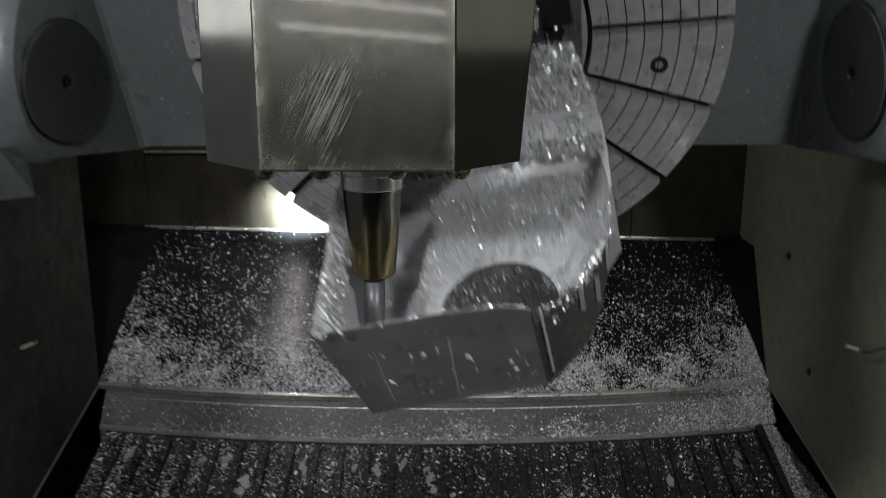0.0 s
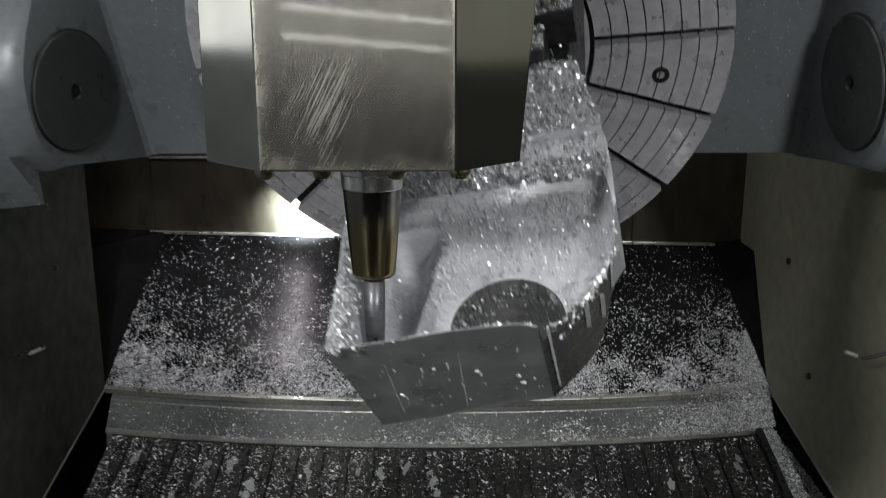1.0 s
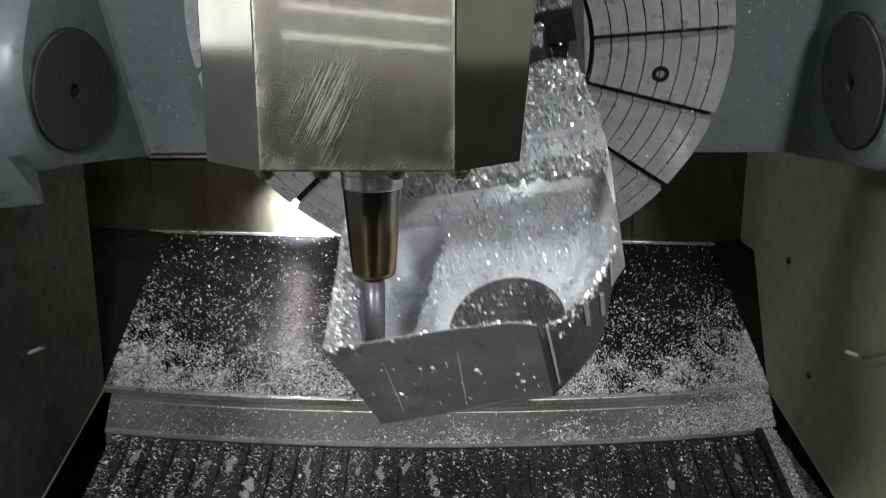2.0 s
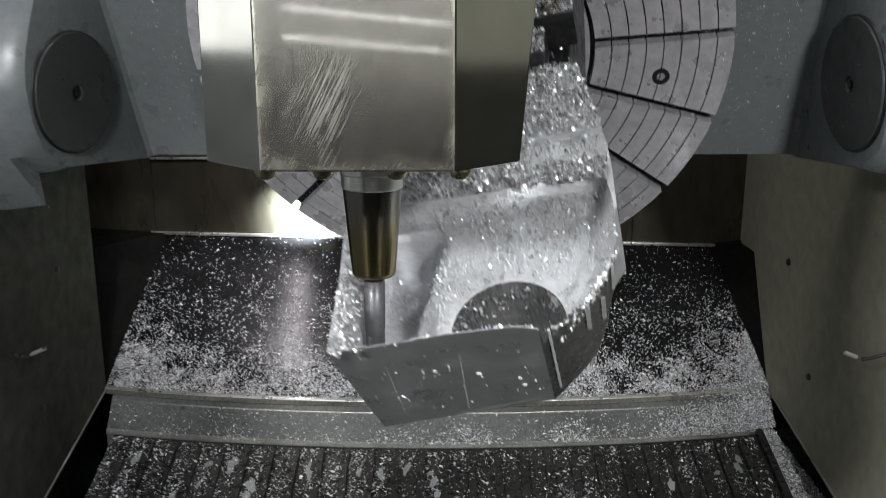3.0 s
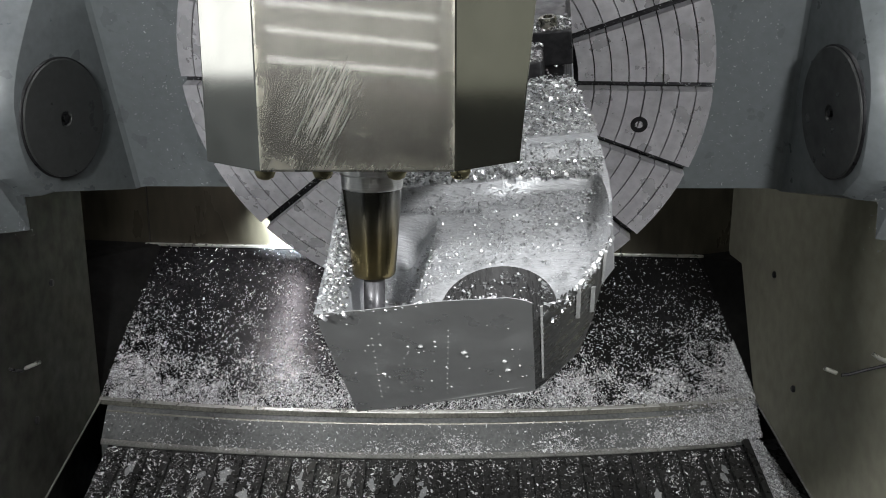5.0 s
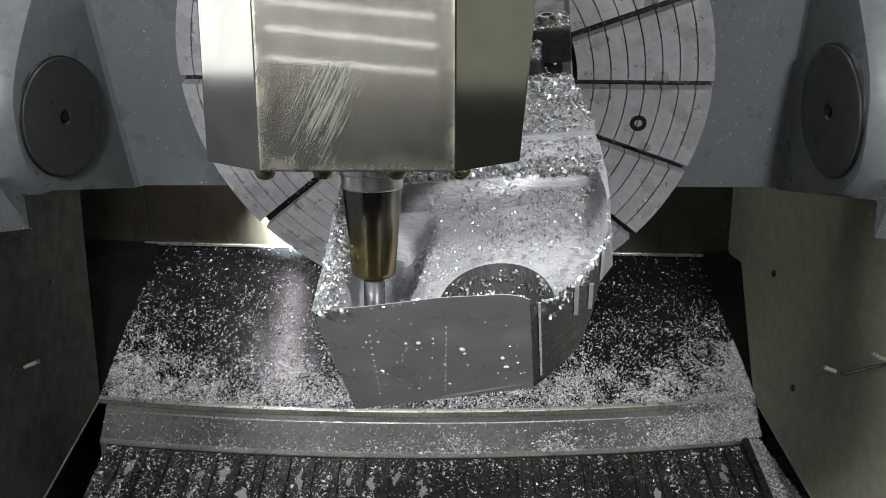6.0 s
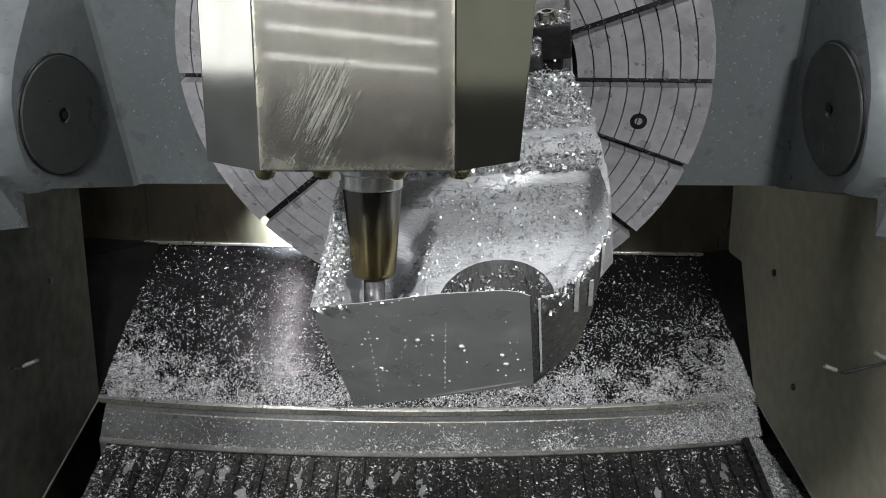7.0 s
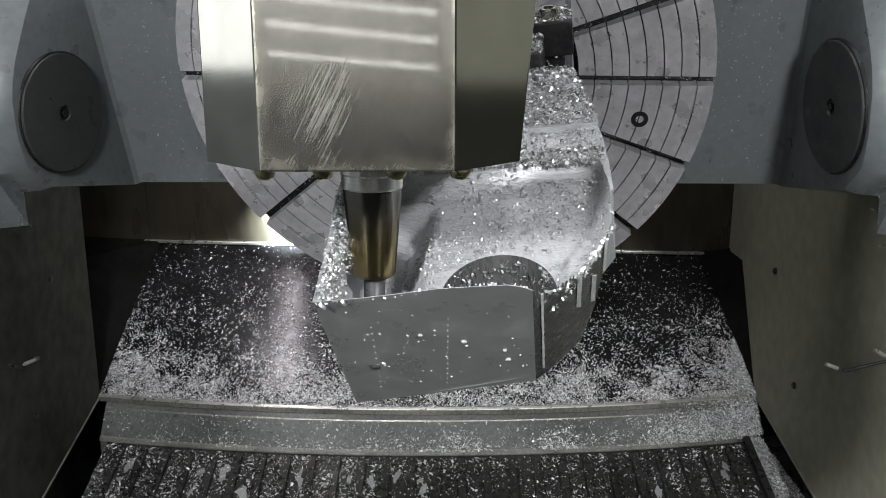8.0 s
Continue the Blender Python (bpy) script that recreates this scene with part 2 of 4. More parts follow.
heat_tint(GOLD, (0.27, 0.27, 0.25), (0.31, 0.255, 0.13), -0.030, -0.062)
EDGE = mat("worn_sheet_edge", (0.28, 0.28, 0.26), 0.4, 0.5, 40, 0.3, 0.1)
FACE = mat("stained_rail_steel", (0.26, 0.255, 0.22), 0.42, 0.6, 30, 0.3, 0.1)
DECKING = mat("wet_black_deck", (0.04, 0.04, 0.039), 0.32, 0.2, 30, 0.4, 0.2)
# pale base colour stands in for what the wet patches reflect
PALE_WET = mat("reflection_toned_coolant", (0.34, 0.35, 0.35), 0.12, 0.0, 40, 0.15, 0.0)
FACET = mat("smooth_ground_steel", (0.48, 0.485, 0.45), 0.11, 1.0, 8, 0.06, 0.0, (1, 1, 1), 0.03)
DROP = mat("coolant_drops", (0.46, 0.47, 0.46), 0.45, 0.0, 60, 0.1, 0.0)

# ---- mesh helpers ----


def part(name, bm, material, parent=None, label="", smooth=False):
    me = bpy.data.meshes.new(name)
    bmesh.ops.recalc_face_normals(bm, faces=bm.faces)
    bm.to_mesh(me)
    bm.free()
    me.materials.append(material)
    for f in me.polygons:
        f.use_smooth = smooth
    ob = new(name, me)
    if parent:
        ob.parent = parent
    return tagged(ob, label)


def box(x0, x1, y0, y1, z0, z1, bevel=0.0):
    bm = bmesh.new()
    bmesh.ops.create_cube(bm, size=1, matrix=Matrix.Translation(((x0 + x1) / 2, (y0 + y1) / 2, (z0 + z1) / 2)) @ Matrix.Diagonal((x1 - x0, y1 - y0, z1 - z0, 1)))
    if bevel:
        bmesh.ops.bevel(bm, geom=bm.edges[:], offset=bevel, segments=2, affect="EDGES", profile=0.6)
    return bm


def prism(points, lo, hi, axis="z", bevel=0.0):
    """A closed outline of (a, b) drawn out along an axis; a and b follow the other two axes in order."""
    bm = bmesh.new()
    put = {"z": lambda a, b, c: (a, b, c), "y": lambda a, b, c: (a, c, b), "x": lambda a, b, c: (c, a, b)}[axis]
    low, top = ([bm.verts.new(put(a, b, c)) for a, b in points] for c in (lo, hi))
    bm.faces.new(low), bm.faces.new(top[::-1])
    for i in range(len(points)):
        j = (i + 1) % len(points)
        bm.faces.new((low[i], top[i], top[j], low[j]))
    bmesh.ops.recalc_face_normals(bm, faces=bm.faces)
    if bevel:
        bmesh.ops.bevel(bm, geom=bm.edges[:], offset=bevel, segments=2, affect="EDGES", profile=0.6)
    return bm


def turned(profile, steps=48):
    """A body turned round z from (radius, z) pairs."""
    bm = bmesh.new()
    rings = [[bm.verts.new((r * math.cos(2 * math.pi * i / steps), r * math.sin(2 * math.pi * i / steps), z)) for i in range(steps)] for r, z in profile]
    for a, b in zip(rings, rings[1:]):
        for i in range(steps):
            j = (i + 1) % steps
            bm.faces.new((a[i], a[j], b[j], b[i]))
    bm.faces.new(rings[0][::-1]), bm.faces.new(rings[-1])
    return bm


def cut(ob, cutters):
    """Takes the cutters' bodies out of a mesh for good."""
    for bm in cutters:
        tool = part("cutter", bm, ob.data.materials[0])
        mod = ob.modifiers.new("cut", "BOOLEAN")
        mod.operation, mod.object, mod.solver = "DIFFERENCE", tool, "EXACT"
        dg = bpy.context.evaluated_depsgraph_get()
        me = bpy.data.meshes.new_from_object(ob.evaluated_get(dg))
        ob.modifiers.clear()
        old, ob.data = ob.data, me
        bpy.data.meshes.remove(old)
        bpy.data.objects.remove(tool)
    return ob


def thing(name, label, category, group="", kind=""):
    return tagged(new(name), label, category, group, kind)


def flakes(name, places, size, material, parent=None, label=""):
    """Curled chips: each a thin strip of three facets, at (place, normal) pairs."""
    verts, faces = [], []
    rnd = random.Random(len(places) + 7)
    for p, n in places:
        s = size * min(2.6, rnd.lognormvariate(-0.1, 0.5))
        w = s * rnd.uniform(0.18, 0.55)
        q = Vector(n).to_track_quat("Z", "Y").to_matrix() @ Euler((rnd.uniform(-0.7, 0.7), rnd.uniform(-0.7, 0.7), rnd.uniform(0, 6.3))).to_matrix()
        curl = rnd.uniform(0.1, 0.45) * s
        k = len(verts)
        for a, h in ((-0.5, 0.0), (-0.17, curl), (0.2, curl), (0.5, 0.1 * curl)):
            for c in (-0.5, 0.5):
                verts.append(Vector(p) + q @ Vector((a * s, c * w, h + 0.1 * s)))
        faces += [(k, k + 1, k + 3, k + 2), (k + 2, k + 3, k + 5, k + 4), (k + 4, k + 5, k + 7, k + 6)]
    me = bpy.data.meshes.new(name)
    me.from_pydata(verts, [], faces)
    me.materials.append(material)
    ob = new(name, me)
    if parent:
        ob.parent = parent
    return tagged(ob, label, kind="stuff")


# ---- the enclosure ----
LEFT, RIGHT, REAR, FRONT, TOP = -0.74, 0.70, 2.06, -0.75, 2.4
LIP, LIP_Y = 0.755, 1.80
DECK_Y, DECK, FALL = 1.735, 0.675, math.tan(radians(16.5))  # the deck falls away towards the front
DECK_LEFT, DECK_RIGHT = -0.705, 0.668


def top_z(x):
    """Height of the slope's upper edge, which drops a little to one side."""
    return 1.042 - 0.023 * (x + 0.7)


def side_wall(x, flare, fall, out):
    """Upright sheet whose lower edge falls from the lip towards the front; past the lip it flares outwards."""
    bm = bmesh.new()
    line = [(x, 1.02, LIP - (LIP_Y - 1.02) * math.tan(radians(fall))), (x, LIP_Y, LIP), (flare, REAR, LIP + 0.1)]
    inner = [(bm.verts.new((a, b, c)), bm.verts.new((a, b, TOP))) for a, b, c in line]
    outer = [(bm.verts.new((a + out, b, c)), bm.verts.new((a + out, b, TOP))) for a, b, c in line]
    for p in (inner, outer):
        for q, r in zip(p, p[1:]):
            bm.faces.new((q[0], r[0], r[1], q[1]))
    for k in (0, 1):
        for a, b, c, d in zip(inner, inner[1:], outer[1:], outer):
            bm.faces.new((a[k], b[k], c[k], d[k]))
    for k in (0, -1):
        bm.faces.new((inner[k][0], inner[k][1], outer[k][1], outer[k][0]))
    return bm


def gusset(x, top_x, flare):
    """Side sheet of the hopper: from the slope's edge up and out to the wall."""
    bm = bmesh.new()
    out = -1 if x < 0 else 1
    face = [(x, LIP_Y, LIP), (top_x, REAR - 0.006, top_z(top_x) + 0.002), (flare, REAR - 0.006, top_z(top_x) + 0.012), (x + 0.6 * (flare - x), LIP_Y + 0.6 * (REAR - LIP_Y), LIP + 0.27)]
    a = [bm.verts.new(p) for p in face]
    b = [bm.verts.new((p[0] + out * 0.002, p[1], p[2] - 0.006)) for p in face]
    bm.faces.new(a), bm.faces.new(b[::-1])
    for k in range(4):
        bm.faces.new((a[k], b[k], b[(k + 1) % 4], a[(k + 1) % 4]))
    return bm


def folded_edge(x, fall, out):
    """Narrow bright fold along the lower edge of a side wall."""
    bm = box(min(x, x + out * 0.004), max(x, x + out * 0.004), -0.9, 0.0, -0.0035, 0.0, 0.0005)
    bm.transform(Matrix.Translation((-out * 0.003, LIP_Y, LIP)) @ pose(0, 0, 0, fall))
    return bm


# the right wall's olive carries lens haze; the sheet itself is dark
for name, x, flare, top_x, fall, out, m, words in (("left", LEFT, -0.868, -0.66, 13.3, -0.03, WALL_L, "dark oiled"), ("right", RIGHT, RIGHT + 0.002, 0.625, 9.5, 0.03, OLIVE, "olive haze-toned")):
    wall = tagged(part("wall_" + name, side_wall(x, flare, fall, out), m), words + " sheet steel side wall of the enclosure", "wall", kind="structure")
    part("folded_edge", folded_edge(x, fall, out / 0.03), EDGE, wall, "worn folded lower edge")
    part("hopper_side", gusset(x, top_x, flare), HOPPER, wall, "sheet leaning out beside the slope, coloured near-black for the shade there")
    tagged(part("wall_" + name + "_front", box(*sorted((x, x + out)), FRONT, 1.016, 0.45, TOP), GREY if out < 0 else WALL), "sheet steel front part of the side wall", "wall", kind="structure")
    tagged(part("sump_wall_" + name, box(*sorted((x + 4 * out, x + 5 * out)), FRONT, REAR, 0.40, 1.0), WALL), "black sump wall below the side wall", "wall", kind="structure")
rear = tagged(part("wall_rear", box(LEFT - 0.3, RIGHT + 0.3, REAR + 0.004, REAR + 0.03, 0.45, TOP), WALL), "stained stainless steel rear wall of the enclosure", "wall", kind="structure")
for x0, x1 in ((LEFT - 0.128, -0.692), (-0.688, 0.0), (0.004, 0.44), (0.444, RIGHT + 0.1)):
    part("panel", box(x0, x1, REAR - 0.001, REAR + 0.004, 1.0, TOP, 0.001), BACK, rear)
ledge = box(-0.70, 0.64, REAR - 0.012, REAR - 0.002, -0.004, 0.003, 0.0015)
for v in ledge.verts:
    v.co.z += top_z(v.co.x)
part("ledge", ledge, RAIL, rear, "bright folded sheet edge")
part("cover_strip", box(-0.69, -0.46, REAR - 0.006, REAR, 1.215, 1.221, 0.002), RAIL, rear)
tagged(part("wall_front", box(LEFT - 0.16, RIGHT + 0.16, FRONT - 0.03, FRONT, 0.45, TOP), WALL), "dark sheet steel front of the enclosure", "wall", kind="structure")
tagged(part("ceiling", box(LEFT - 0.3, RIGHT + 0.3, FRONT - 0.03, REAR + 0.03, TOP, TOP + 0.03), WALL), "dark sheet steel roof of the enclosure", "ceiling", kind="structure")
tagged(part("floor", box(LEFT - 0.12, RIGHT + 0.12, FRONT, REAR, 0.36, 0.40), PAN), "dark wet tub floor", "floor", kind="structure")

# unseen glowing panes added behind the lens, on the front and side walls
front_glow = thing("front_fill_pane", "unseen glowing pane added on the front wall to brighten the spindle head", "window", kind="structure")
part("pane", box(-0.6, 0.6, FRONT, FRONT + 0.006, 1.47, 2.2), PANE, front_glow)
# strips placed where the spindle head's side facets mirror the walls
for x0, x1, y0, y1, z0, z1, m in ((LEFT, LEFT + 0.008, 0.45, 0.80, 1.49, 1.60, STRIP_L), (RIGHT - 0.008, RIGHT, 0.40, 0.80, 1.47, 1.60, STRIP_R)):
    w = thing("facet_glow_strip", "unseen glowing strip added on the side wall, mirrored in the head's facet", "lamp", "wall lamps")
    part("glow_face", box(x0, x1, y0, y1, z0, z1, 0.002), m, w)
    part("glow_frame", box(x0 - (0.004 if x0 > 0 else -0.0), x1 + (0.004 if x0 < 0 else 0), y0 - 0.02, y0 - 0.001, z0 - 0.02, z1 + 0.02, 0.002), DARK, w)
work_lamp = thing("work_lamp", "work lamp with three glowing tubes", "lamp")
for zl, zr in ((1.502, 1.480), (1.545, 1.519), (1.583, 1.559)):
    bm = turned([(0.0, -0.125), (0.0038, -0.125), (0.0038, 0.125), (0.0, 0.125)], 16)
    bm.transform(Matrix.Translation((-0.12, -0.45, (zl + zr) / 2)) @ Euler((0, radians(90) + math.atan2(zl - zr, 0.25), 0)).to_matrix().to_4x4())
    part("tube", bm, TUBE, work_lamp, smooth=True)
part("back_plate", box(-0.27, 0.01, FRONT, -0.46, 1.45, 1.61, 0.004), DARK, work_lamp)


def bow(x):
    u = (x - (LEFT + RIGHT) / 2) / ((RIGHT - LEFT) / 2)
    return -0.072 * (1 - u * u)


def strip(rows, x0=LEFT, x1=RIGHT, steps=40):
    """A bent sheet across the tub through (y, z, share of the bow) lines; a z of None follows the slope's upper edge."""
    bm = bmesh.new()
    xs = [x0 + (x1 - x0) * i / steps for i in range(steps + 1)]
    grid = [[bm.verts.new((x, y + k * bow(x), top_z(x) if z is None else z)) for x in xs] for y, z, k in rows]
    for a, b in zip(grid, grid[1:]):
        for i in range(steps):
            bm.faces.new((a[i], a[i + 1], b[i + 1], b[i]))
    return bm


def deck_z(x, y):
    return DECK - FALL * (DECK_Y + bow(x) - y)


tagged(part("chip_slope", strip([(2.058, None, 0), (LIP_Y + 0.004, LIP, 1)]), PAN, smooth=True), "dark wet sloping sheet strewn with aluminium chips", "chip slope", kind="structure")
apron = tagged(part("apron", strip([(LIP_Y - 0.0065, LIP - 0.0125, 1), (LIP_Y - 0.0165, 0.7345, 1), (LIP_Y - 0.018, 0.733, 1), (LIP_Y - 0.060, 0.684, 1), (LIP_Y - 0.062, 0.60, 1)], -0.722, 0.69), APRON), "grey wet sheet below the rail", "apron", kind="structure")
part("apron_fold", strip([(LIP_Y - 0.0585, 0.688, 1), (LIP_Y - 0.0645, 0.6835, 1), (LIP_Y - 0.0655, 0.679, 1), (LIP_Y - 0.063, 0.676, 1)], -0.722, 0.64), EDGE, apron, "worn lower fold")
part("apron_bead", strip([(LIP_Y - 0.0160, 0.7357, 1), (LIP_Y - 0.0178, 0.7352, 1), (LIP_Y - 0.0190, 0.7327, 1)], -0.722, 0.60), FACE, apron, "thin worn upper bend")
rail = tagged(part("lip_rail", strip([(LIP_Y + 0.008, LIP - 0.012, 1), (LIP_Y + 0.006, LIP + 0.003, 1), (LIP_Y - 0.004, LIP + 0.003, 1), (LIP_Y - 0.008, LIP - 0.001, 1), (LIP_Y - 0.009, LIP - 0.011, 1), (LIP_Y - 0.002, LIP - 0.014, 1)]), FACE), "worn steel edge rail across the tub", "rail", kind="structure")
part("bright_corner", strip([(LIP_Y - 0.0035, LIP + 0.0038, 1), (LIP_Y - 0.0075, LIP + 0.0008, 1), (LIP_Y - 0.0082, LIP - 0.0012, 1)]), RAIL, rail, "rubbed bright corner")

deck = thing("conveyor_deck", "ribbed dark conveyor deck covered in chips", "conveyor", kind="structure")


def sloped(x0, x1, rise, y0=1.10, y1=DECK_Y + 0.006, thick=0.02, steps=1):
    """A sheet or bar on the falling deck, its top the given rise above the plate and its rear end on the bow."""
    bm = bmesh.new()
    rings = []
    for i in range(steps + 1):
        x = x0 + (x1 - x0) * i / steps
        rings.append([bm.verts.new((x, y, deck_z(x, y) + rise - d)) for y, d in ((y0, thick), (y0, 0), (y1 + bow(x), 0), (y1 + bow(x), thick))])
    for a, b in zip(rings, rings[1:]):
        for k in range(4):
            bm.faces.new((a[k], a[(k + 1) % 4], b[(k + 1) % 4], b[k]))
    bm.faces.new(rings[0][::-1]), bm.faces.new(rings[-1])
    return bm


part("deck_plate", sloped(DECK_LEFT, DECK_RIGHT, 0.0, steps=40), DECKING, deck)
for i in range(26):
    x = -0.665 + 0.0512 * i
    part("rib", sloped(x - 0.0075, x + 0.0075, 0.012, 1.10, DECK_Y - 0.018), DECKING, deck)
part("edge_bar", sloped(DECK_RIGHT - 0.014, DECK_RIGHT, 0.016, 1.1, DECK_Y), DECKING, deck, "dark raised edge bar")
part("channel_plate", sloped(DECK_RIGHT, RIGHT + 0.08, -0.006, 1.1, DECK_Y + 0.02), DECKING, deck, "chip-filled channel beside the ribs")


def puddles():
    """Flat wet patches of coolant between the ribs, their reflections painted as a pale colour."""
    rnd = random.Random(21)
    bm = bmesh.new()
    for _ in range(120):
        lane, y = rnd.randrange(25), rnd.uniform(1.45, 1.70)
        x = -0.665 + 0.0512 * (lane + 0.5) + rnd.uniform(-0.008, 0.008)
        if rnd.random() > (0.6 if x < 0.05 else 0.08):
            continue
        rx, ry, lean = rnd.uniform(0.004, 0.010), rnd.uniform(0.006, 0.020), rnd.uniform(-0.3, 0.3)
        ring = []
        for k in range(14):
            a, r = 2 * math.pi * k / 14, rnd.uniform(0.65, 1.15)
            v = y + bow(x) + ry * r * math.sin(a)
            ring.append(bm.verts.new((x + rx * r * math.cos(a) + lean * ry * math.sin(a), v, deck_z(x, v) + 0.0012)))
        bm.faces.new(ring)
    return bm


tagged(part("coolant_puddles", puddles(), PALE_WET), "small coolant puddles between the deck's ribs, their reflections painted pale", "puddles", kind="stuff")

# ---- swivel bridge, rotary table, workpiece ----
AXIS = pose(0.0, 1.182, 1.573, 0.1, -1.1, -7.4)
TABLE_AT = Vector((-0.013, -0.146, -0.096))
TILT, SPIN = (113.4, 108.56), (-7.57, -12.84)


def bridge_pose(tilt):
    return AXIS @ pose(0, 0, 0, tilt) @ Matrix.Translation(TABLE_AT)


def table_pose(tilt, spin):
    return bridge_pose(tilt) @ pose(0, 0, 0, 0, 0, spin)


def make_bridge():
    t = thing("swivel_bridge", "grey painted swivel bridge carrying the rotary table", "swivel bridge")
    bm = bmesh.new()
    rows = []
    for i in range(17):
        y = -0.205 if i == 0 else -0.09 + 0.025 * i
        xe = float(np.interp(y, (-0.205, -0.05, 0.06, 0.2, 0.3), (0.565, 0.569, 0.566, 0.549, 0.546)))
        ze = float(np.interp(y, (-0.205, -0.1, -0.02, 0.04, 0.09, 0.14, 0.2, 0.31), (0.14, 0.175, 0.18, 0.165, 0.13, 0.08, 0.01, -0.02)))
        half = [(0.46, -0.055), (0.512, -0.055), (0.521, -0.052), (0.527, -0.045), (xe - 0.004, ze - 0.012), (xe + 0.01, ze), (0.602, ze + 0.006), (0.609, ze + 0.008), (0.66, ze + 0.02), (0.80, ze + 0.03)]
        line = [(-x - 0.02, z) for x, z in half[::-1]] + half + [(0.80, -0.17), (-0.82, -0.17)]
        for_row = []
        for x, z in line:
            v = y
            if y < -0.2:  # the end blocks reach lower than the arm between them
                end = abs(x + 0.01) > 0.615
                v = (-0.172 if end else -0.115) if z > 0 else -0.12 if abs(x) > 0.7 else y
            for_row.append(bm.verts.new((x, v, z)))
        rows.append(for_row)
    for p, q in zip(rows, rows[1:]):
        for i in range(len(p)):
            j = (i + 1) % len(p)
            bm.faces.new((p[i], p[j], q[j], q[i]))
    bm.faces.new(rows[0]), bm.faces.new(rows[-1][::-1])
    body = part("bridge_body", bm, PAINT, t, smooth=True)
    body.data.set_sharp_from_angle(angle=radians(28))
    for sx in (-1, 1):
        m = Matrix.Translation((0.5450 if sx > 0 else -0.5650, -0.02, 0.07)) @ Euler((0, radians(-sx * 80.4), 0)).to_matrix().to_4x4()
        bm = turned([(0.0, -0.02), (0.089, -0.02), (0.089, 0.002), (0.0875, 0.0035), (0.012, 0.0035), (0.010, 0.0), (0.0, 0.0)], 48)
        bm.transform(m)
        cap = part("bearing_cap", bm, CAP, t, "round cap with a centre screw, coloured dark for its recess's shade")
        bm = turned([(0.0895, -0.02), (0.0915, -0.02), (0.0915, 0.0005), (0.0895, 0.0005)], 48)
        bm.transform(m)
        part("cap_joint", bm, DARK, cap, "black joint round the cap", smooth=True)
        bm = turned([(0.0, -0.004), (0.0055, -0.004), (0.0055, 0.004), (0.0, 0.004)], 6)
        bm.transform(m)
        part("cap_screw", bm, DARK, cap, "dark centre screw")
    return t


def make_table():
    t = thing("rotary_table", "round ground steel rotary table with radial slots and ring grooves", "rotary table")
    part("table_body", turned([(0.0, -0.09), (0.36, -0.09), (0.40, -0.07), (0.40, -0.022), (0.0, -0.022)], 96), DARK, t, smooth=False)
    part("hub", turned([(0.0, -0.02), (0.199, -0.02), (0.199, -0.003), (0.197, -0.001), (0.0, -0.001)], 72), TABLE, t)
    rings = [0.205 + (0.40 - 0.205) * i / 8 for i in range(9)]
    for r0, r1 in zip(rings, rings[1:]):
        bm = bmesh.new()
        top, low = [], []
        for r, sgn in ((r0 + 0.0009, 1), (r1 - 0.0009, -1)):
            d = math.asin(0.0072 / r)
            for k in range(7)[::sgn]:
                a = d + (radians(20) - 2 * d) * k / 6
                top.append(bm.verts.new((r * math.cos(a), r * math.sin(a), 0)))
                low.append(bm.verts.new((r * math.cos(a), r * math.sin(a), -0.02)))
        bm.faces.new(top)
        for j in range(14):
            bm.faces.new((top[j], low[j], low[(j + 1) % 14], top[(j + 1) % 14]))
        first = part("table_segment", bm, TABLE, t)
        for i in range(18):
            o = first if i == 0 else new("table_segment", first.data)
            o.parent, o.rotation_euler = t, (0, 0, radians(-8.6 + 20 * i))
    for a in (0, 90, 180):
        bm = turned([(0.0, -0.004), (0.006, -0.004), (0.006, 0.0015), (0.0125, 0.0015), (0.0125, -0.006), (0.0, -0.006)], 24)
        bm.transform(Matrix.Translation((0.304 * math.cos(radians(a)), 0.304 * math.sin(radians(a)), 0)))
        part("bolt_hole", bm, DARK, t)
    return t


WP = pose(0, 0, 0, 0, 0, 17) @ Matrix(((1, 0, 0, 0), (0, 0, 1, 0), (0, 1, 0, 0), (0, 0, 0, 1)))  # (u, w, v) to the table's space
RIM_V, LEAN = 0.193, 0.42


def ramp(x):
    x = min(1.0, max(0.0, x))
    return x * x * (3 - 2 * x)


def rim_at(u, w):
    """Height of the block's top edge: highest along the front, dipping towards the side facets."""
    front = float(np.interp(u, (0.053, 0.083, 0.107, 0.128, 0.168, 0.176, 0.182, 0.190, 0.198, 0.210, 0.222, 0.229), (0.189, 0.191, 0.194, 0.197, 0.198, 0.1955, 0.191, 0.184, 0.180, 0.182, 0.189, RIM_V)))
    return RIM_V + (front - RIM_V) * ramp((w - 0.72) / 0.04)


def floor_v(u, w):
    """Floor of the milled hollow: a shallow slope with rounded walls and a deeper slot along one side."""
    v = 0.1825 - 0.185 * max(0.0, w - 0.675) - 0.036 * ramp((0.112 - u) / 0.030) * ramp((w - 0.70) / 0.012)
    right = float(np.interp(w, (0.676, 0.72, 0.756, 0.776, 0.7935, 0.81, 0.829), (0.226, 0.2285, 0.227, 0.2205, 0.210, 0.1975, 0.182))) - u
    rear = w - 0.684 + 0.012 * ramp((u - 0.14) / 0.05)
    for d, r in ((right, 0.020), (u - 0.058, 0.007), (rear, 0.014)):
        if d < r:
            v += r - math.sqrt(r * r - (r - max(d, 0)) ** 2) - 2.5 * min(d, 0)
    return min(v, 0.209)


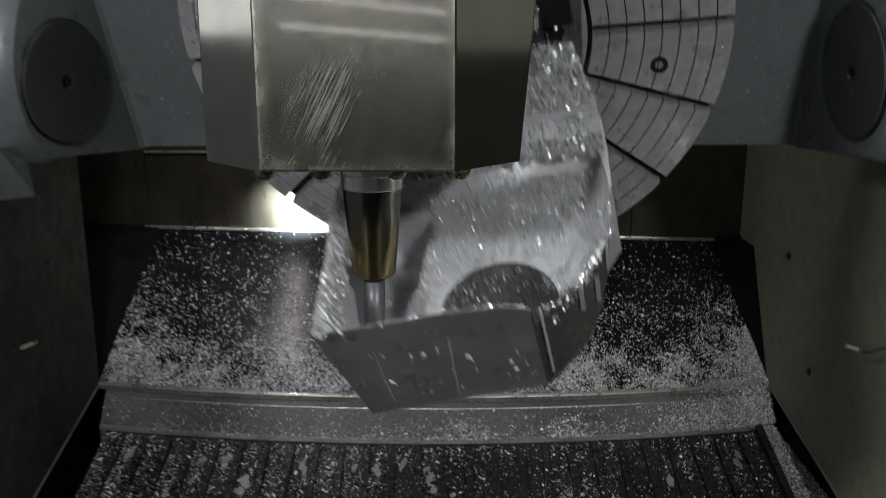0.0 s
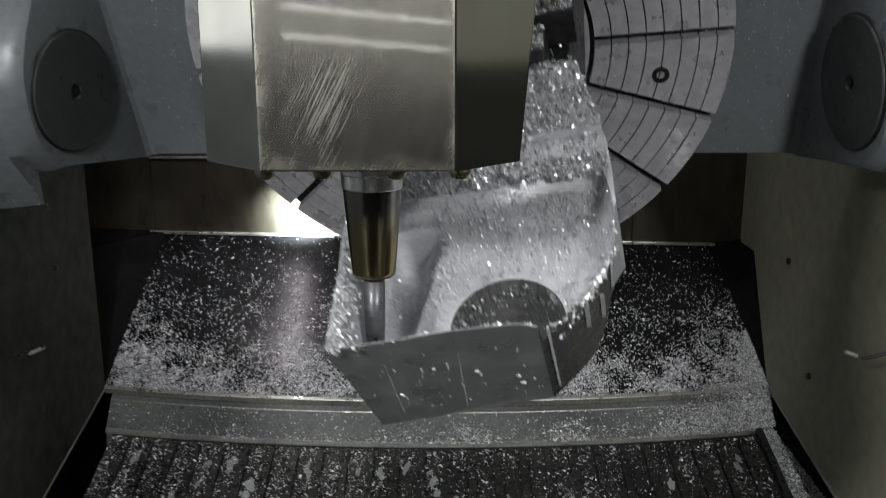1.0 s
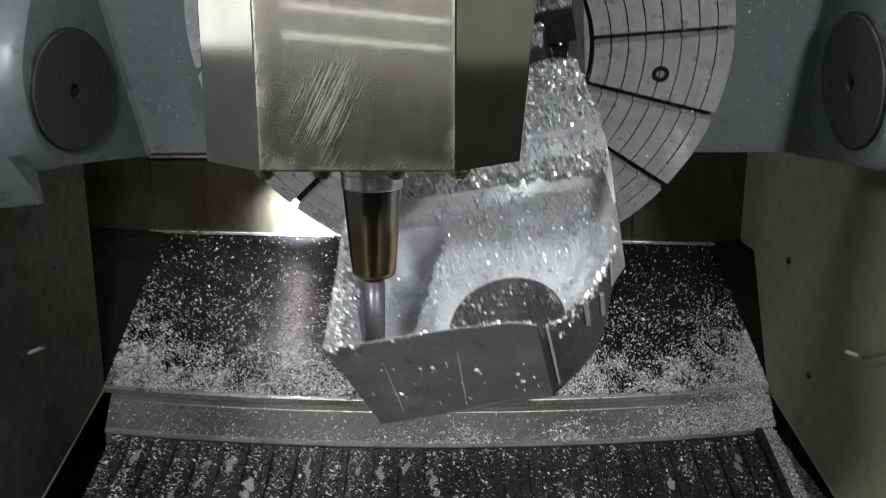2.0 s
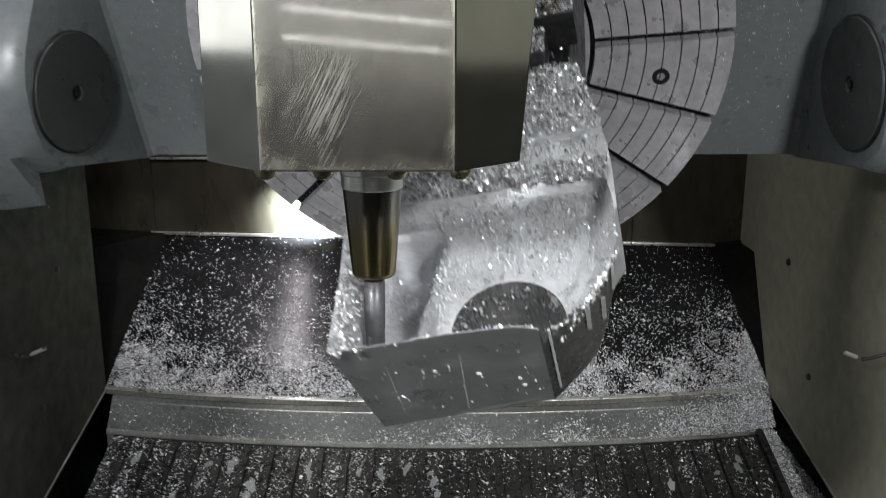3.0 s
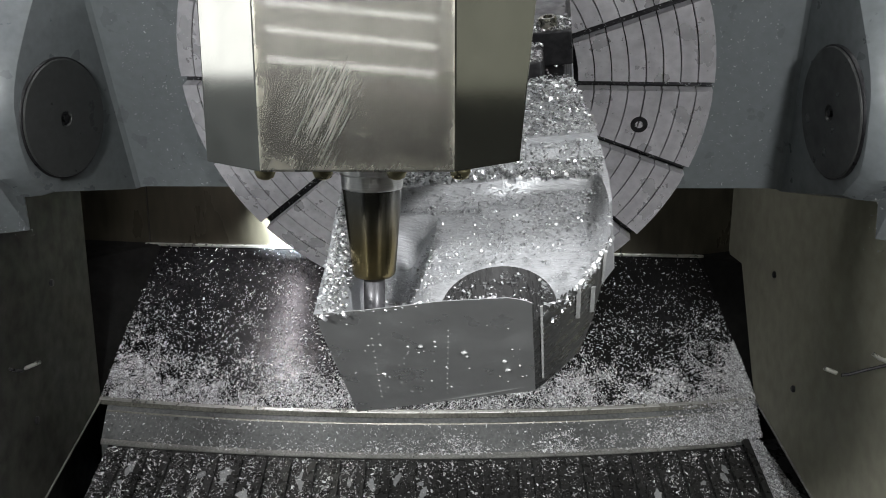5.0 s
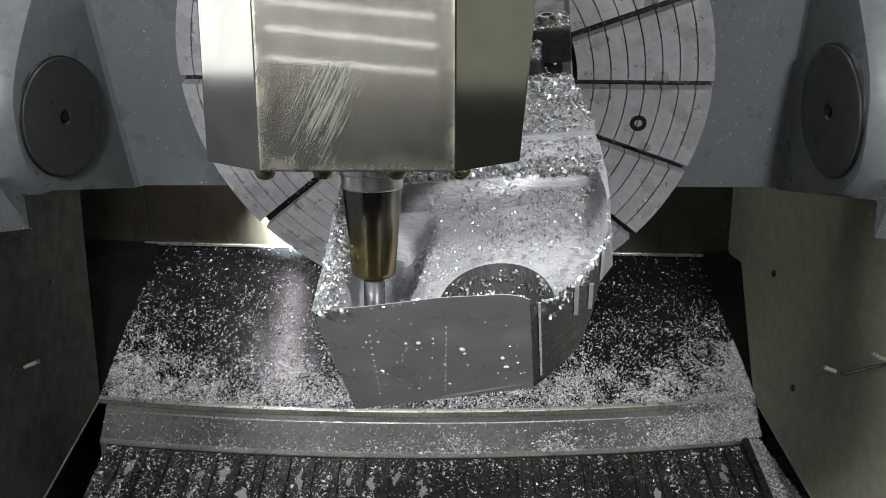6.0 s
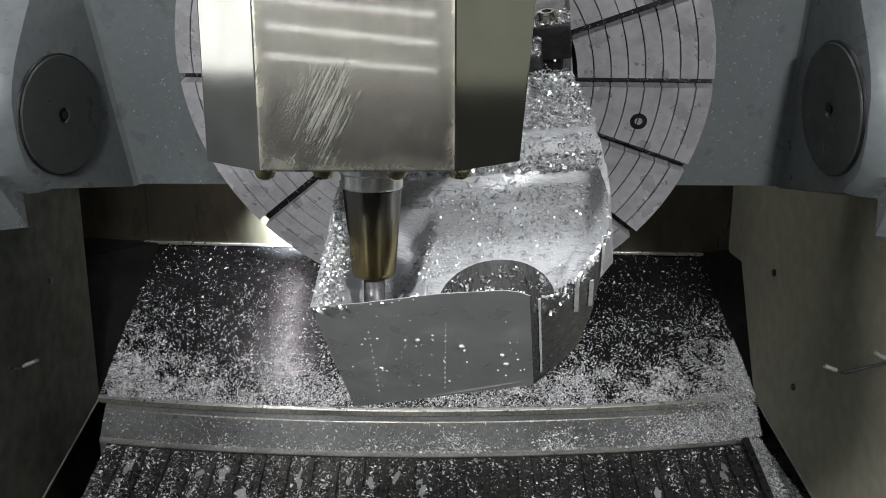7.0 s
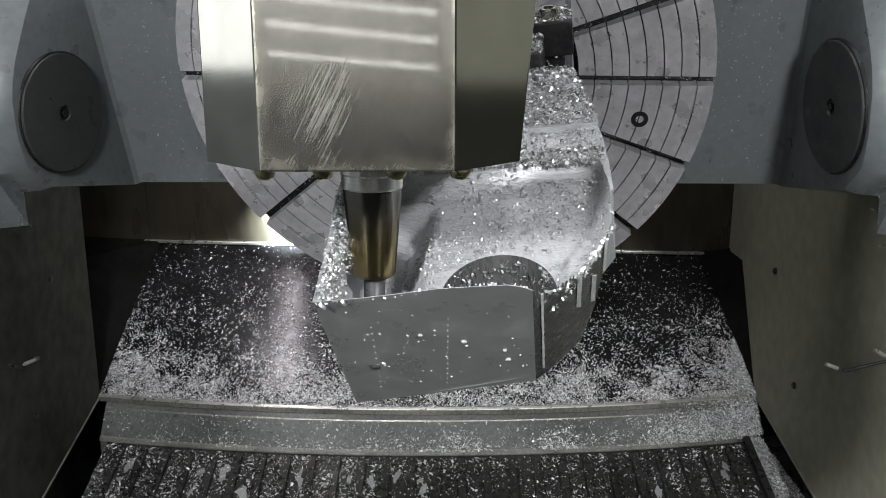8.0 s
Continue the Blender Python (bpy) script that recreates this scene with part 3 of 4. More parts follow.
def carve(us, ws, height, lean=0.0):
    """A body over a grid of places, its underside following a height: what the cutter sweeps away."""
    bm = bmesh.new()
    low = [[bm.verts.new((u, w - lean * (RIM_V - height(u, w)) * ramp((w - 0.75) / 0.08), height(u, w))) for w in ws] for u in us]
    top = [[bm.verts.new((u, w - lean * (RIM_V - 0.212) * ramp((w - 0.75) / 0.08), 0.212)) for w in ws] for u in us]
    n, m = len(us), len(ws)
    for a in range(n - 1):
        for c in range(m - 1):
            bm.faces.new((low[a][c], low[a][c + 1], low[a + 1][c + 1], low[a + 1][c]))
            bm.faces.new((top[a][c], top[a + 1][c], top[a + 1][c + 1], top[a][c + 1]))
    ring = [(a, 0) for a in range(n)] + [(n - 1, c) for c in range(1, m)] + [(a, m - 1) for a in range(n - 2, -1, -1)] + [(0, c) for c in range(m - 2, 0, -1)]
    for (a, c), (e, g) in zip(ring, ring[1:] + ring[:1]):
        bm.faces.new((low[a][c], low[e][g], top[e][g], top[a][c]))
    bmesh.ops.recalc_face_normals(bm, faces=bm.faces)
    return bm


def make_workpiece():
    t = thing("workpiece", "half-milled aluminium block covered in bright chips", "workpiece")
    plan = [(0.052, 0.831), (0.182, 0.831), (0.187, 0.826), (0.200, 0.811), (0.212, 0.795), (0.2225, 0.778), (0.229, 0.758), (0.2305, 0.72), (0.229, 0.67), (0.2265, 0.63), (0.205, 0.50), (0.035, 0.50), (0.038, 0.69)]
    bm = prism(plan, 0.06, 0.203)
    for v in bm.verts:  # the underside rises to one side and the front leans back
        low = v.co.z < 0.1
        if low:
            v.co.z = 0.061 + 0.2 * (v.co.x - 0.045) + 2.5 * max(0.0, v.co.x - 0.214)
        if v.co.y > 0.75:
            v.co.y -= LEAN * (RIM_V - v.co.z)
            v.co.x -= 0.008 if low else 0
    block = part("block", bm, ALU, t)
    cut(block, [carve([0.02 + 0.0035 * i for i in range(64)], [0.48, 0.60, 0.70] + [0.72 + 0.005 * i for i in range(26)], rim_at),
                carve([0.057 + 0.0025 * i for i in range(72)], [0.660 + 0.003039 * i for i in range(57)], floor_v, 0.44),
                prism([(0.170, 0.674), (0.240, 0.678), (0.240, 0.612), (0.170, 0.618)], 0.188, 0.3),
                turned_at(0.156, 0.792, 0.0375, 0.108, 0.3)])
    block.data.materials.append(SAWN)
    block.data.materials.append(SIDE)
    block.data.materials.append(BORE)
    for f in block.data.polygons:
        if f.normal.y > 0.8 and f.center.x < 0.182 and abs(f.center.y - 0.831 + LEAN * (RIM_V - f.center.z)) < 0.0015:
            f.material_index = 1
        # faces down in the bore get the shade-coloured aluminium
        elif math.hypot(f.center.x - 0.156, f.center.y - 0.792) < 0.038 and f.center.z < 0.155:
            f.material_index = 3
        # side facets take the aluminium with shade in its colour
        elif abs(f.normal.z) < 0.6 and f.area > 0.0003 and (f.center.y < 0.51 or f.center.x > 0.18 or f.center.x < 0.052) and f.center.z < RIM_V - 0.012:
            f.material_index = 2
    block.data.transform(WP)
    for u, w, v0, v1, du in ((0.1865, 0.8265, 0.10, 0.184, 0.0007), (0.2085, 0.8005, 0.142, 0.180, 0.0014), (0.2180, 0.7850, 0.132, 0.160, 0.0014), (0.2250, 0.7695, 0.150, 0.187, 0.0009)):
        bm = prism([(u - du, w), (u + du, w - 0.001), (u + du, w + 0.0006), (u - du, w + 0.0012)], v0, v1)
        for q in bm.verts:
            q.co.y -= LEAN * (RIM_V - q.co.z)
            q.co.x -= 0.07 * (RIM_V - q.co.z)
        bm.transform(WP)
        part("burr", bm, DROP, t, "bright torn burr along an edge")
    # thin pale strip imitating a curved reflection on the front face
    bm = bmesh.new()
    low, top = [], []
    for i in range(15):
        k = i / 14
        u = 0.108 + 0.066 * k
        v = 0.064 + 0.2 * (u - 0.045) + 0.0045 * k * k
        for row, rise in ((low, 0.0), (top, 0.0004 + 0.0012 * math.sin(math.pi * k))):
            row.append(bm.verts.new((u - 0.006, 0.8316 - LEAN * (RIM_V - v - rise), v + rise)))
    for i in range(14):
        bm.faces.new((low[i], low[i + 1], top[i + 1], top[i]))
    bm.transform(WP)
    part("reflection_streak", bm, DROP, t, "pale strip painted as a reflection along the lower edge")
    return t


def turned_at(u, w, r, lo, hi):
    bm = turned([(0.0001, lo), (r, lo), (r, hi), (0.0001, hi)], 48)
    bmesh.ops.translate(bm, verts=bm.verts, vec=(u, w, 0))
    bmesh.ops.bisect_plane(bm, geom=bm.verts[:] + bm.edges[:] + bm.faces[:], plane_co=(0, 0.8143, 0.159), plane_no=(0, 1, -0.42), clear_outer=True)
    bmesh.ops.holes_fill(bm, edges=[e for e in bm.edges if e.is_boundary], sides=0)
    bmesh.ops.bisect_plane(bm, geom=bm.verts[:] + bm.edges[:] + bm.faces[:], plane_co=(0.181, 0.8215, RIM_V), plane_no=(0.756, 0.655, -0.275), clear_outer=True)
    bmesh.ops.holes_fill(bm, edges=[e for e in bm.edges if e.is_boundary], sides=0)
    bmesh.ops.recalc_face_normals(bm, faces=bm.faces)
    return bm


bridge, table, work = make_bridge(), make_table(), make_workpiece()


def make_fixture():
    t = thing("clamping_tower", "dark steel clamping tower with bolts between table and workpiece", "fixture")
    for name, bm in (("tower", prism([(0.045, 0.498), (0.198, 0.498), (0.20, 0.0), (0.03, 0.0)], 0.06, 0.180, "z", 0.002)),
                     ("clamp_block", box(0.168, 0.206, 0.40, 0.44, 0.182, 0.215, 0.002)),
                     ("clamp_arm", box(0.166, 0.180, 0.45, 0.498, 0.182, 0.208, 0.002)),
                     ("clamp_block", box(0.10, 0.15, 0.40, 0.45, 0.182, 0.215, 0.002))):
        bm.transform(WP)
        part(name, bm, DARK, t)
    for u, w, v, r in ((0.185, 0.425, 0.215, 0.009), (0.158, 0.475, 0.18, 0.008), (0.155, 0.45, 0.18, 0.008), (0.125, 0.425, 0.215, 0.009)):
        bm = turned([(0.0, 0.0), (r, 0.0), (r, 0.008), (r - 0.0015, 0.0095), (0.5 * r, 0.0095), (0.5 * r, 0.004), (0.0, 0.004)], 20)
        bm.transform(Matrix.Translation((u, w, v)))
        bm.transform(WP)
        part("bolt", bm, STEEL, t, "round socket bolt")
    return t


tower = make_fixture()

# ---- spindle head ----


K = 1.14


def make_head():
    t = thing("spindle_head", "scratched bare steel spindle head holding a tapered milling tool", "spindle head")
    hw, ch, d = 0.0770 * K, 0.0325 * K, 0.085 * K
    out = [(-hw + ch, -d), (hw - ch, -d), (hw, -d + ch), (hw, d - ch), (hw - ch, d), (-hw + ch, d), (-hw, d - ch), (-hw, -d + ch)]
    bm = prism(out, 0.0, 0.55, "z", 0.0)
    for v in bm.verts:
        if v.co.z > 0.1 and v.co.x > hw - 0.001:
            v.co.x += 0.05
            v.co.y += 0.05 if v.co.y < 0 else 0
    bmesh.ops.bevel(bm, geom=bm.edges[:], offset=0.0012, segments=2, affect="EDGES", profile=0.6)
    housing = part("housing", bm, SCUFF, t, "scratched bare steel eight-sided housing")
    housing.data.materials.append(FACET)
    for f in housing.data.polygons:  # the wipe marks lie on the front alone
        f.material_index = 0 if f.normal.y < -0.9 else 1
    for x in (-0.056, -0.027, 0.010, 0.042):
        bm = turned([(0.0, 0.001), (0.0058, 0.001), (0.0058, -0.002), (0.0045, -0.0052), (0.0018, -0.0065), (0.0, -0.0065)], 20)
        bm.transform(Matrix.Translation((x * 1.07 + 0.009, -0.082, 0)))
        part("nozzle", bm, BRASS, t, "small brass coolant nozzle", smooth=True)
    return t


head = make_head()
HEAD_AT = EYE + K * Vector((-0.0392, 0.49, -0.0648))


def make_tool():
    holder = part("tool_holder", turned([(K * r, K * z) for r, z in ((0.0, 0.004), (0.0165, 0.004), (0.0165, -0.0215), (0.0166, -0.0222), (0.0164, -0.0235), (0.0124, -0.0700), (0.0121, -0.0715), (0.0108, -0.0728), (0.0, -0.0728))]), GOLD, head, "tapered bronze-tinted shrink-fit tool holder", smooth=True)
    part("collar", turned([(K * r, K * z) for r, z in ((0.0, 0.0), (0.0176, 0.002), (0.0176, -0.0135), (0.0171, -0.0145), (0.0171, -0.0215), (0.0166, -0.0222), (0.0, -0.0222))]), COLLAR, holder, "bright turned steel collar")
    part("cutter", turned([(K * r, K * z) for r, z in ((0.0, -0.07), (0.006, -0.07), (0.006, -0.104), (0.0056, -0.106), (0.0056, -0.126), (0.0035, -0.1285), (0.0, -0.129))], 32), CUTTER, holder, "grey carbide end mill", smooth=True)
    for k in range(3):
        bm = prism([(-0.0012, -0.0012), (0.0012, -0.0012), (0.0012, 0.0012), (-0.0012, 0.0012)], -0.126 * K, -0.108 * K)
        a = 2.094 * k
        bm.transform(Matrix.Translation((0.0047 * K * math.cos(a), 0.0047 * K * math.sin(a), 0)) @ Euler((0, 0, a)).to_matrix().to_4x4())
        part("cutting_edge", bm, TIP, holder, "bright ground cutting edge")
    return holder


tool = make_tool()

# ---- chips ----


def clump(x, y, f):
    return 0.5 + 0.5 * noise.noise(Vector((x * f, y * f, 0.3)))


def slope_chips(n):
    rnd = random.Random(3)
    out = []
    nv = Vector((0, -0.293, 0.254)).normalized()
    while len(out) < n:
        x, k = rnd.uniform(LEFT, RIGHT), rnd.random()
        edge = max(0, 1 - min(x - LEFT, RIGHT - x) / 0.2)
        dense = 0.03 + 1.0 * max(0, k - 0.72) / 0.28 + 1.2 * edge * max(0, k - 0.35) + 0.75 * k * k * (0.35 + clump(x, k, 9) ** 2)
        if rnd.random() > dense * (0.15 + 1.9 * clump(x, k * 0.4, 28) ** 2) * (0.4 + 1.2 * clump(x, k * 0.4, 90) ** 2):
            continue
        if not LEFT + 0.075 * (1 - k) < x < RIGHT - 0.07 * (1 - k):
            continue
        y = 2.058 + (LIP_Y - 2.058 + bow(x)) * k
        out.append((Vector((x, y, top_z(x) + (LIP - top_z(x)) * k)) + nv * rnd.uniform(0, 0.002), nv))
    return out


flakes("slope_chips", slope_chips(56000), 0.0028, DULL, label="bright aluminium chips strewn over the dark slope")


def apron_chips(n):
    rnd = random.Random(4)
    out = []
    heaps = ((-0.45, 0.05, 0.5), (-0.25, 0.09, 0.45), (-0.09, 0.06, 0.6), (0.05, 0.07, 0.9), (0.26, 0.06, 1.0), (0.37, 0.03, 0.5), (-0.58, 0.03, 0.4), (0.56, 0.11, 1.6))
    while len(out) < n:
        x, k = rnd.uniform(-0.72, 0.688), rnd.random()
        heap = sum(h * math.exp(-((x - c) / w) ** 2) for c, w, h in heaps)
        full = max(0.0, (x - 0.40) / 0.25)
        if rnd.random() > 0.03 + heap * (0.25 + 0.75 * k) * ramp_to(k, 0.75 - 0.6 * min(1, heap)) * (0.3 + 1.4 * clump(x, 2 + k * 0.2, 30) ** 2) + full:
            continue
        out.append(((x, LIP_Y - 0.018 - 0.042 * k + bow(x) - 0.002, 0.7345 - 0.0505 * k + 0.001), (0, -0.77, 0.64)))
    return out


def ramp_to(k, start):
    return min(1.0, max(0.1, (k - start) / 0.3))


def deck_chips(n):
    rnd = random.Random(5)
    out = []
    while len(out) < n:
        x, y = rnd.uniform(DECK_LEFT, DECK_RIGHT - 0.02), rnd.uniform(1.40, DECK_Y - 0.003)
        if rnd.random() > 0.12 + 0.9 * clump(x, y, 14) ** 3 + 0.45 * max(0, (y - 1.66) / 0.07) * clump(x, 3, 25) + 0.6 * max(0, -x - 0.1):
            continue
        on = abs(((x + 0.665) / 0.0512 + 0.5) % 1 - 0.5) < 0.146
        if on and rnd.random() < 0.6:
            continue
        v = y + bow(x)
        out.append(((x, v, deck_z(x, v) + (0.012 if on and y < DECK_Y - 0.018 else 0.0)), (0, -FALL, 1)))
    return out


def bank_chips(n):
    """A heap of chips down the tub's edge: on the slope, past the lip and along the channel beside the deck."""
    rnd = random.Random(14)
    out = []
    for i in range(n):
        k, x = rnd.random(), RIGHT - abs(rnd.gauss(0, 0.045))
        if k < 0.38:
            q = 0.55 + k * 1.18
            if x < RIGHT - 0.16 * (q - 0.45) or x > RIGHT - 0.07 * (1 - q):
                continue
            p = (x, 2.058 + (LIP_Y - 2.058 + bow(x)) * q, top_z(x) + (LIP - top_z(x)) * q + 0.004)
        elif k < 0.62:
            q = (k - 0.38) / 0.24
            x = RIGHT - abs(rnd.gauss(0, 0.075))
            p = (x, LIP_Y + 0.002 - 0.064 * q + bow(x), LIP + 0.008 - 0.074 * q)
        else:
            y = DECK_Y - 0.36 * (k - 0.62) / 0.38
            x = rnd.uniform(DECK_RIGHT + 0.001, RIGHT - 0.006 + 0.21 * (DECK_Y - y))
            p = (x, y, deck_z(RIGHT, y) + 0.008 + rnd.uniform(-0.004, 0.004))
        out.append((p, (0, -0.4, 0.9)))
    return out


def margin_bank():
    """The bank of packed chips in the channel beside the deck."""
    bm = bmesh.new()
    grid = []
    for i in range(30):
        y = 1.27 + i * 0.0165
        grid.append([bm.verts.new((DECK_RIGHT + (RIGHT + 0.2 * max(0.0, DECK_Y - y) - DECK_RIGHT) * j / 6, y, deck_z(DECK_RIGHT, min(y, DECK_Y)) + 0.006 * math.sin(j / 6 * 2.8) + 0.003 * noise.noise(Vector((j, i * 0.5, 1))))) for j in range(7)])
    for a, b in zip(grid, grid[1:]):
        for j in range(6):
            bm.faces.new((a[j], a[j + 1], b[j + 1], b[j]))
    return bm


flakes("apron_chips", apron_chips(9000), 0.0029, DULL, label="bright aluminium chips sticking to the apron")
flakes("deck_chips", deck_chips(13000), 0.0034, DULL, label="bright aluminium chips lying on the ribbed deck")
flakes("bank_chips", bank_chips(26000), 0.0031, DULL, label="heap of bright chips along the tub's edge")
tagged(part("chip_bank", margin_bank(), APRON, smooth=True), "bank of packed aluminium chips beside the deck", "chips", kind="stuff")


def work_chips(n, back):
    """Chips on the block: the field behind the step, or the milled hollow and its rims."""
    rnd = random.Random(6 + back)
    out = []
    up = WP.to_3x3() @ Vector((0, 0, 1))
    while len(out) < n:
        u, w = rnd.uniform(0.036, 0.226), rnd.uniform(0.50, 0.683) if back else rnd.uniform(0.60, 0.826)
        lift = rnd.uniform(0, 0.003)
        if u < 0.039 + 0.1 * max(0, w - 0.69):
            continue
        if math.hypot(u - 0.156, w - 0.792) < 0.0375 and w < 0.786:
            v, d, lift = 0.108, 0.16 if u < 0.15 else 0.05, 0
        elif w > 0.69 and u < 0.058:
            v, d, lift = rim_at(u, w), 1.0, lift * 1.5
        elif u > 0.170 and 0.615 < w < 0.676:
            v, d, lift = 0.188, 0.25 * (0.3 + clump(u, w, 60)) + 0.7 * (w > 0.645), 0
        elif w < 0.683:
            v, d = RIM_V, 1.0 if back else 0
        else:
            if w > 0.812 or math.hypot(u - 0.156, w - 0.792) < 0.0385 or (floor_v(u, w) > 0.188 and w > 0.70):
                continue
            v, lift = floor_v(u, w), rnd.uniform(-0.0005, 0.0015)
            d = (0.15 if u < 0.105 else 1.0) * 0.17 + 0.6 * (w < 0.70) + 2.4 * max(0, clump(u * 0.3, (w + 0.4 * u) * 5, 45) * clump(u, w, 30) * 2 - 0.5) + 0.5 * max(0, 1 - abs(w - 0.735) / 0.02)
        if u > 0.2265 - 0.16 * max(0, 0.63 - w) or rnd.random() > d:
            continue
        out.append((WP @ Vector((u, w, v + lift)), up))
    return out


flakes("chip_heap", work_chips(13500, True), 0.0023, CHIP, work, "heap of curled bright chips on the block")
flakes("chip_scatter", work_chips(9500, False), 0.0014, FINE, work, "curled bright chips in the milled hollow")


def bore_chips(n):
    """Chips clinging to the rear wall of the bore."""
    rnd = random.Random(15)
    out = []
    for _ in range(n):
        a, v = radians(rnd.uniform(170, 340)), 0.164 - abs(rnd.gauss(0, 0.012))
        if clump(a, v * 20, 4) < 0.45 or v < 0.11:
            continue
        q = Vector((math.cos(a), math.sin(a), 0))
        out.append((WP @ (Vector((0.156, 0.792, v)) + 0.0368 * q), WP.to_3x3() @ -q))
    return out


def tower_chips(n):
    rnd = random.Random(33)
    out = []
    tops = ((0.168, 0.206, 0.40, 0.44, 0.215), (0.166, 0.180, 0.45, 0.498, 0.208), (0.10, 0.15, 0.40, 0.45, 0.215), (0.04, 0.198, 0.30, 0.498, 0.180))
    while len(out) < n:
        u0, u1, w0, w1, v = tops[min(3, rnd.randrange(6))]
        u, w = rnd.uniform(u0, u1), rnd.uniform(w0, w1)
        if clump(u, w, 60) > 0.4:
            out.append((WP @ Vector((u, w, v + 0.001)), WP.to_3x3() @ Vector((0, 0, 1))))
    return out


flakes("chip_cover", tower_chips(1500), 0.0024, CHIP, tower, "bright chips lying on the clamps")


def rim_chips(n):
    """Chips heaped on the block's narrow side rim and spilling over its front corner."""
    rnd = random.Random(31)
    out = []
    while len(out) < n:
        w = rnd.uniform(0.64, 0.829)
        u = rnd.gauss(0.050, 0.0055) + 0.012 * max(0, (w - 0.69) / 0.14) - 0.004
        if not 0.041 + 0.1 * max(0, w - 0.69) < u < 0.068 or clump(u, w, 70) < 0.36:
            continue
        v = rim_at(u, w) if u < 0.058 else rim_at(u, w) - 0.9 * (u - 0.058)
        out.append((WP @ Vector((u, w - LEAN * (RIM_V - v) * 0.5, v + rnd.uniform(0.0, 0.004))), WP.to_3x3() @ Vector((rnd.uniform(-0.5, 0.5), 0.3, 1))))
    return out


flakes("chip_rim", rim_chips(2400), 0.0019, CHIP, work, "bright chips heaped on the narrow rim")
flakes("bore_chips", bore_chips(420), 0.0017, CHIP, work, "bright chips clinging to the wall of the bore")


def edge_chips():
    rnd = random.Random(12)
    out = []
    corners = [(0.052, 0.8295), (0.182, 0.8295), (0.208, 0.798), (0.2285, 0.764), (0.2255, 0.63)]
    for (u0, w0), (u1, w1), n in zip(corners, corners[1:], (60, 30, 110, 40)):
        for _ in range(n):
            k = rnd.random()
            out.append((WP @ Vector((u0 + (u1 - u0) * k, w0 + (w1 - w0) * k, rim_at(u0 + (u1 - u0) * k, w0 + (w1 - w0) * k) - 0.001 - abs(rnd.gauss(0, 0.001)))), WP.to_3x3() @ Vector((0.2, 0.5, 1))))
    return out


flakes("edge_chips", edge_chips(), 0.0019, CHIP, work, "torn bright chips hanging on the edge")


def drops():
    rnd = random.Random(8)
    spots = [(rnd.uniform(0.065, 0.17), rnd.uniform(0.09, 0.18), rnd.uniform(0.0003, 0.0008)) for _ in range(40)]
    spots += [(0.0795 - 0.0012 * i, 0.160 - 0.0075 * i, 0.0005) for i in range(11)] + [(0.1285 - 0.0012 * i, 0.166 - 0.0065 * i, 0.0005) for i in range(13)]
    spots += [(0.108, 0.149, 0.0016), (0.134, 0.140, 0.0018), (0.135, 0.135, 0.0013), (0.158, 0.128, 0.0016), (0.159, 0.117, 0.0017), (0.083, 0.152, 0.001), (0.100, 0.149, 0.0011), (0.167, 0.122, 0.0011)]
    for u, v, r in spots:
        bm = turned([(0.0, -r * 0.1), (r, 0.0), (r * 0.8, r * 0.35), (r * 0.35, r * 0.5), (0.0, r * 0.52)], 10)
        bm.transform(WP @ Matrix.Translation((u, 0.8312 - LEAN * (RIM_V - v), v)) @ Euler((radians(-90) - math.atan(LEAN), 0, 0)).to_matrix().to_4x4() @ Matrix.Diagonal((rnd.uniform(0.8, 1.2), rnd.uniform(0.9, 1.5), 1, 1)))
        part("coolant_drop", bm, DROP, work, "", True)


drops()


def table_chips(n):
    rnd = random.Random(9)
    out = []
    for i in range(n):
        r, a = 0.4 * math.sqrt(rnd.uniform(0.26, 1)), rnd.uniform(0, 2 * math.pi)
        in_slot = i % 3 == 0
        if in_slot:
            a, r = radians(-8.6 + 20 * rnd.randrange(18)) + rnd.uniform(-0.006, 0.006) / r, r
        out.append(((r * math.cos(a), r * math.sin(a), -0.019 if in_slot else 0.0), (0, 0, 1)))
    return out


flakes("table_chips", table_chips(3600), 0.0018, CHIP, table, "small chips stuck to the table")


def bridge_chips(n):
    rnd = random.Random(10)
    out = []
    for i in range(n):
        x = rnd.choice((-1, 1)) * rnd.uniform(0.40, 0.51)
        out.append(((x - 0.01, rnd.uniform(-0.2, 0.35), -0.0545), (0, 0, 1)))
    for i in range(n):
        x = rnd.choice((-1, 1)) * rnd.uniform(0.60, 0.8)
        out.append(((x - 0.01, rnd.uniform(-0.18, 0.12), 0.165), (0, 0, 1)))
    return out


flakes("bridge_chips", bridge_chips(1300), 0.0019, CHIP, bridge, "small chips stuck to the grey paint")

# ---- small fittings ----


def rod(points, r, name, material, parent, label=""):
    cu = bpy.data.curves.new(name, "CURVE")
    cu.dimensions, cu.bevel_depth, cu.bevel_resolution = "3D", r, 3
    sp = cu.splines.new("POLY")
    sp.points.add(len(points) - 1)
    for q, c in zip(sp.points, points):
        q.co = (*c, 1)
    tmp = new(name, cu)
    me = bpy.data.meshes.new_from_object(tmp.evaluated_get(bpy.context.evaluated_depsgraph_get()))
    bpy.data.objects.remove(tmp)
    me.materials.clear()
    me.materials.append(material)
    ob = new(name, me)
    ob.parent = parent
    return tagged(ob, label)


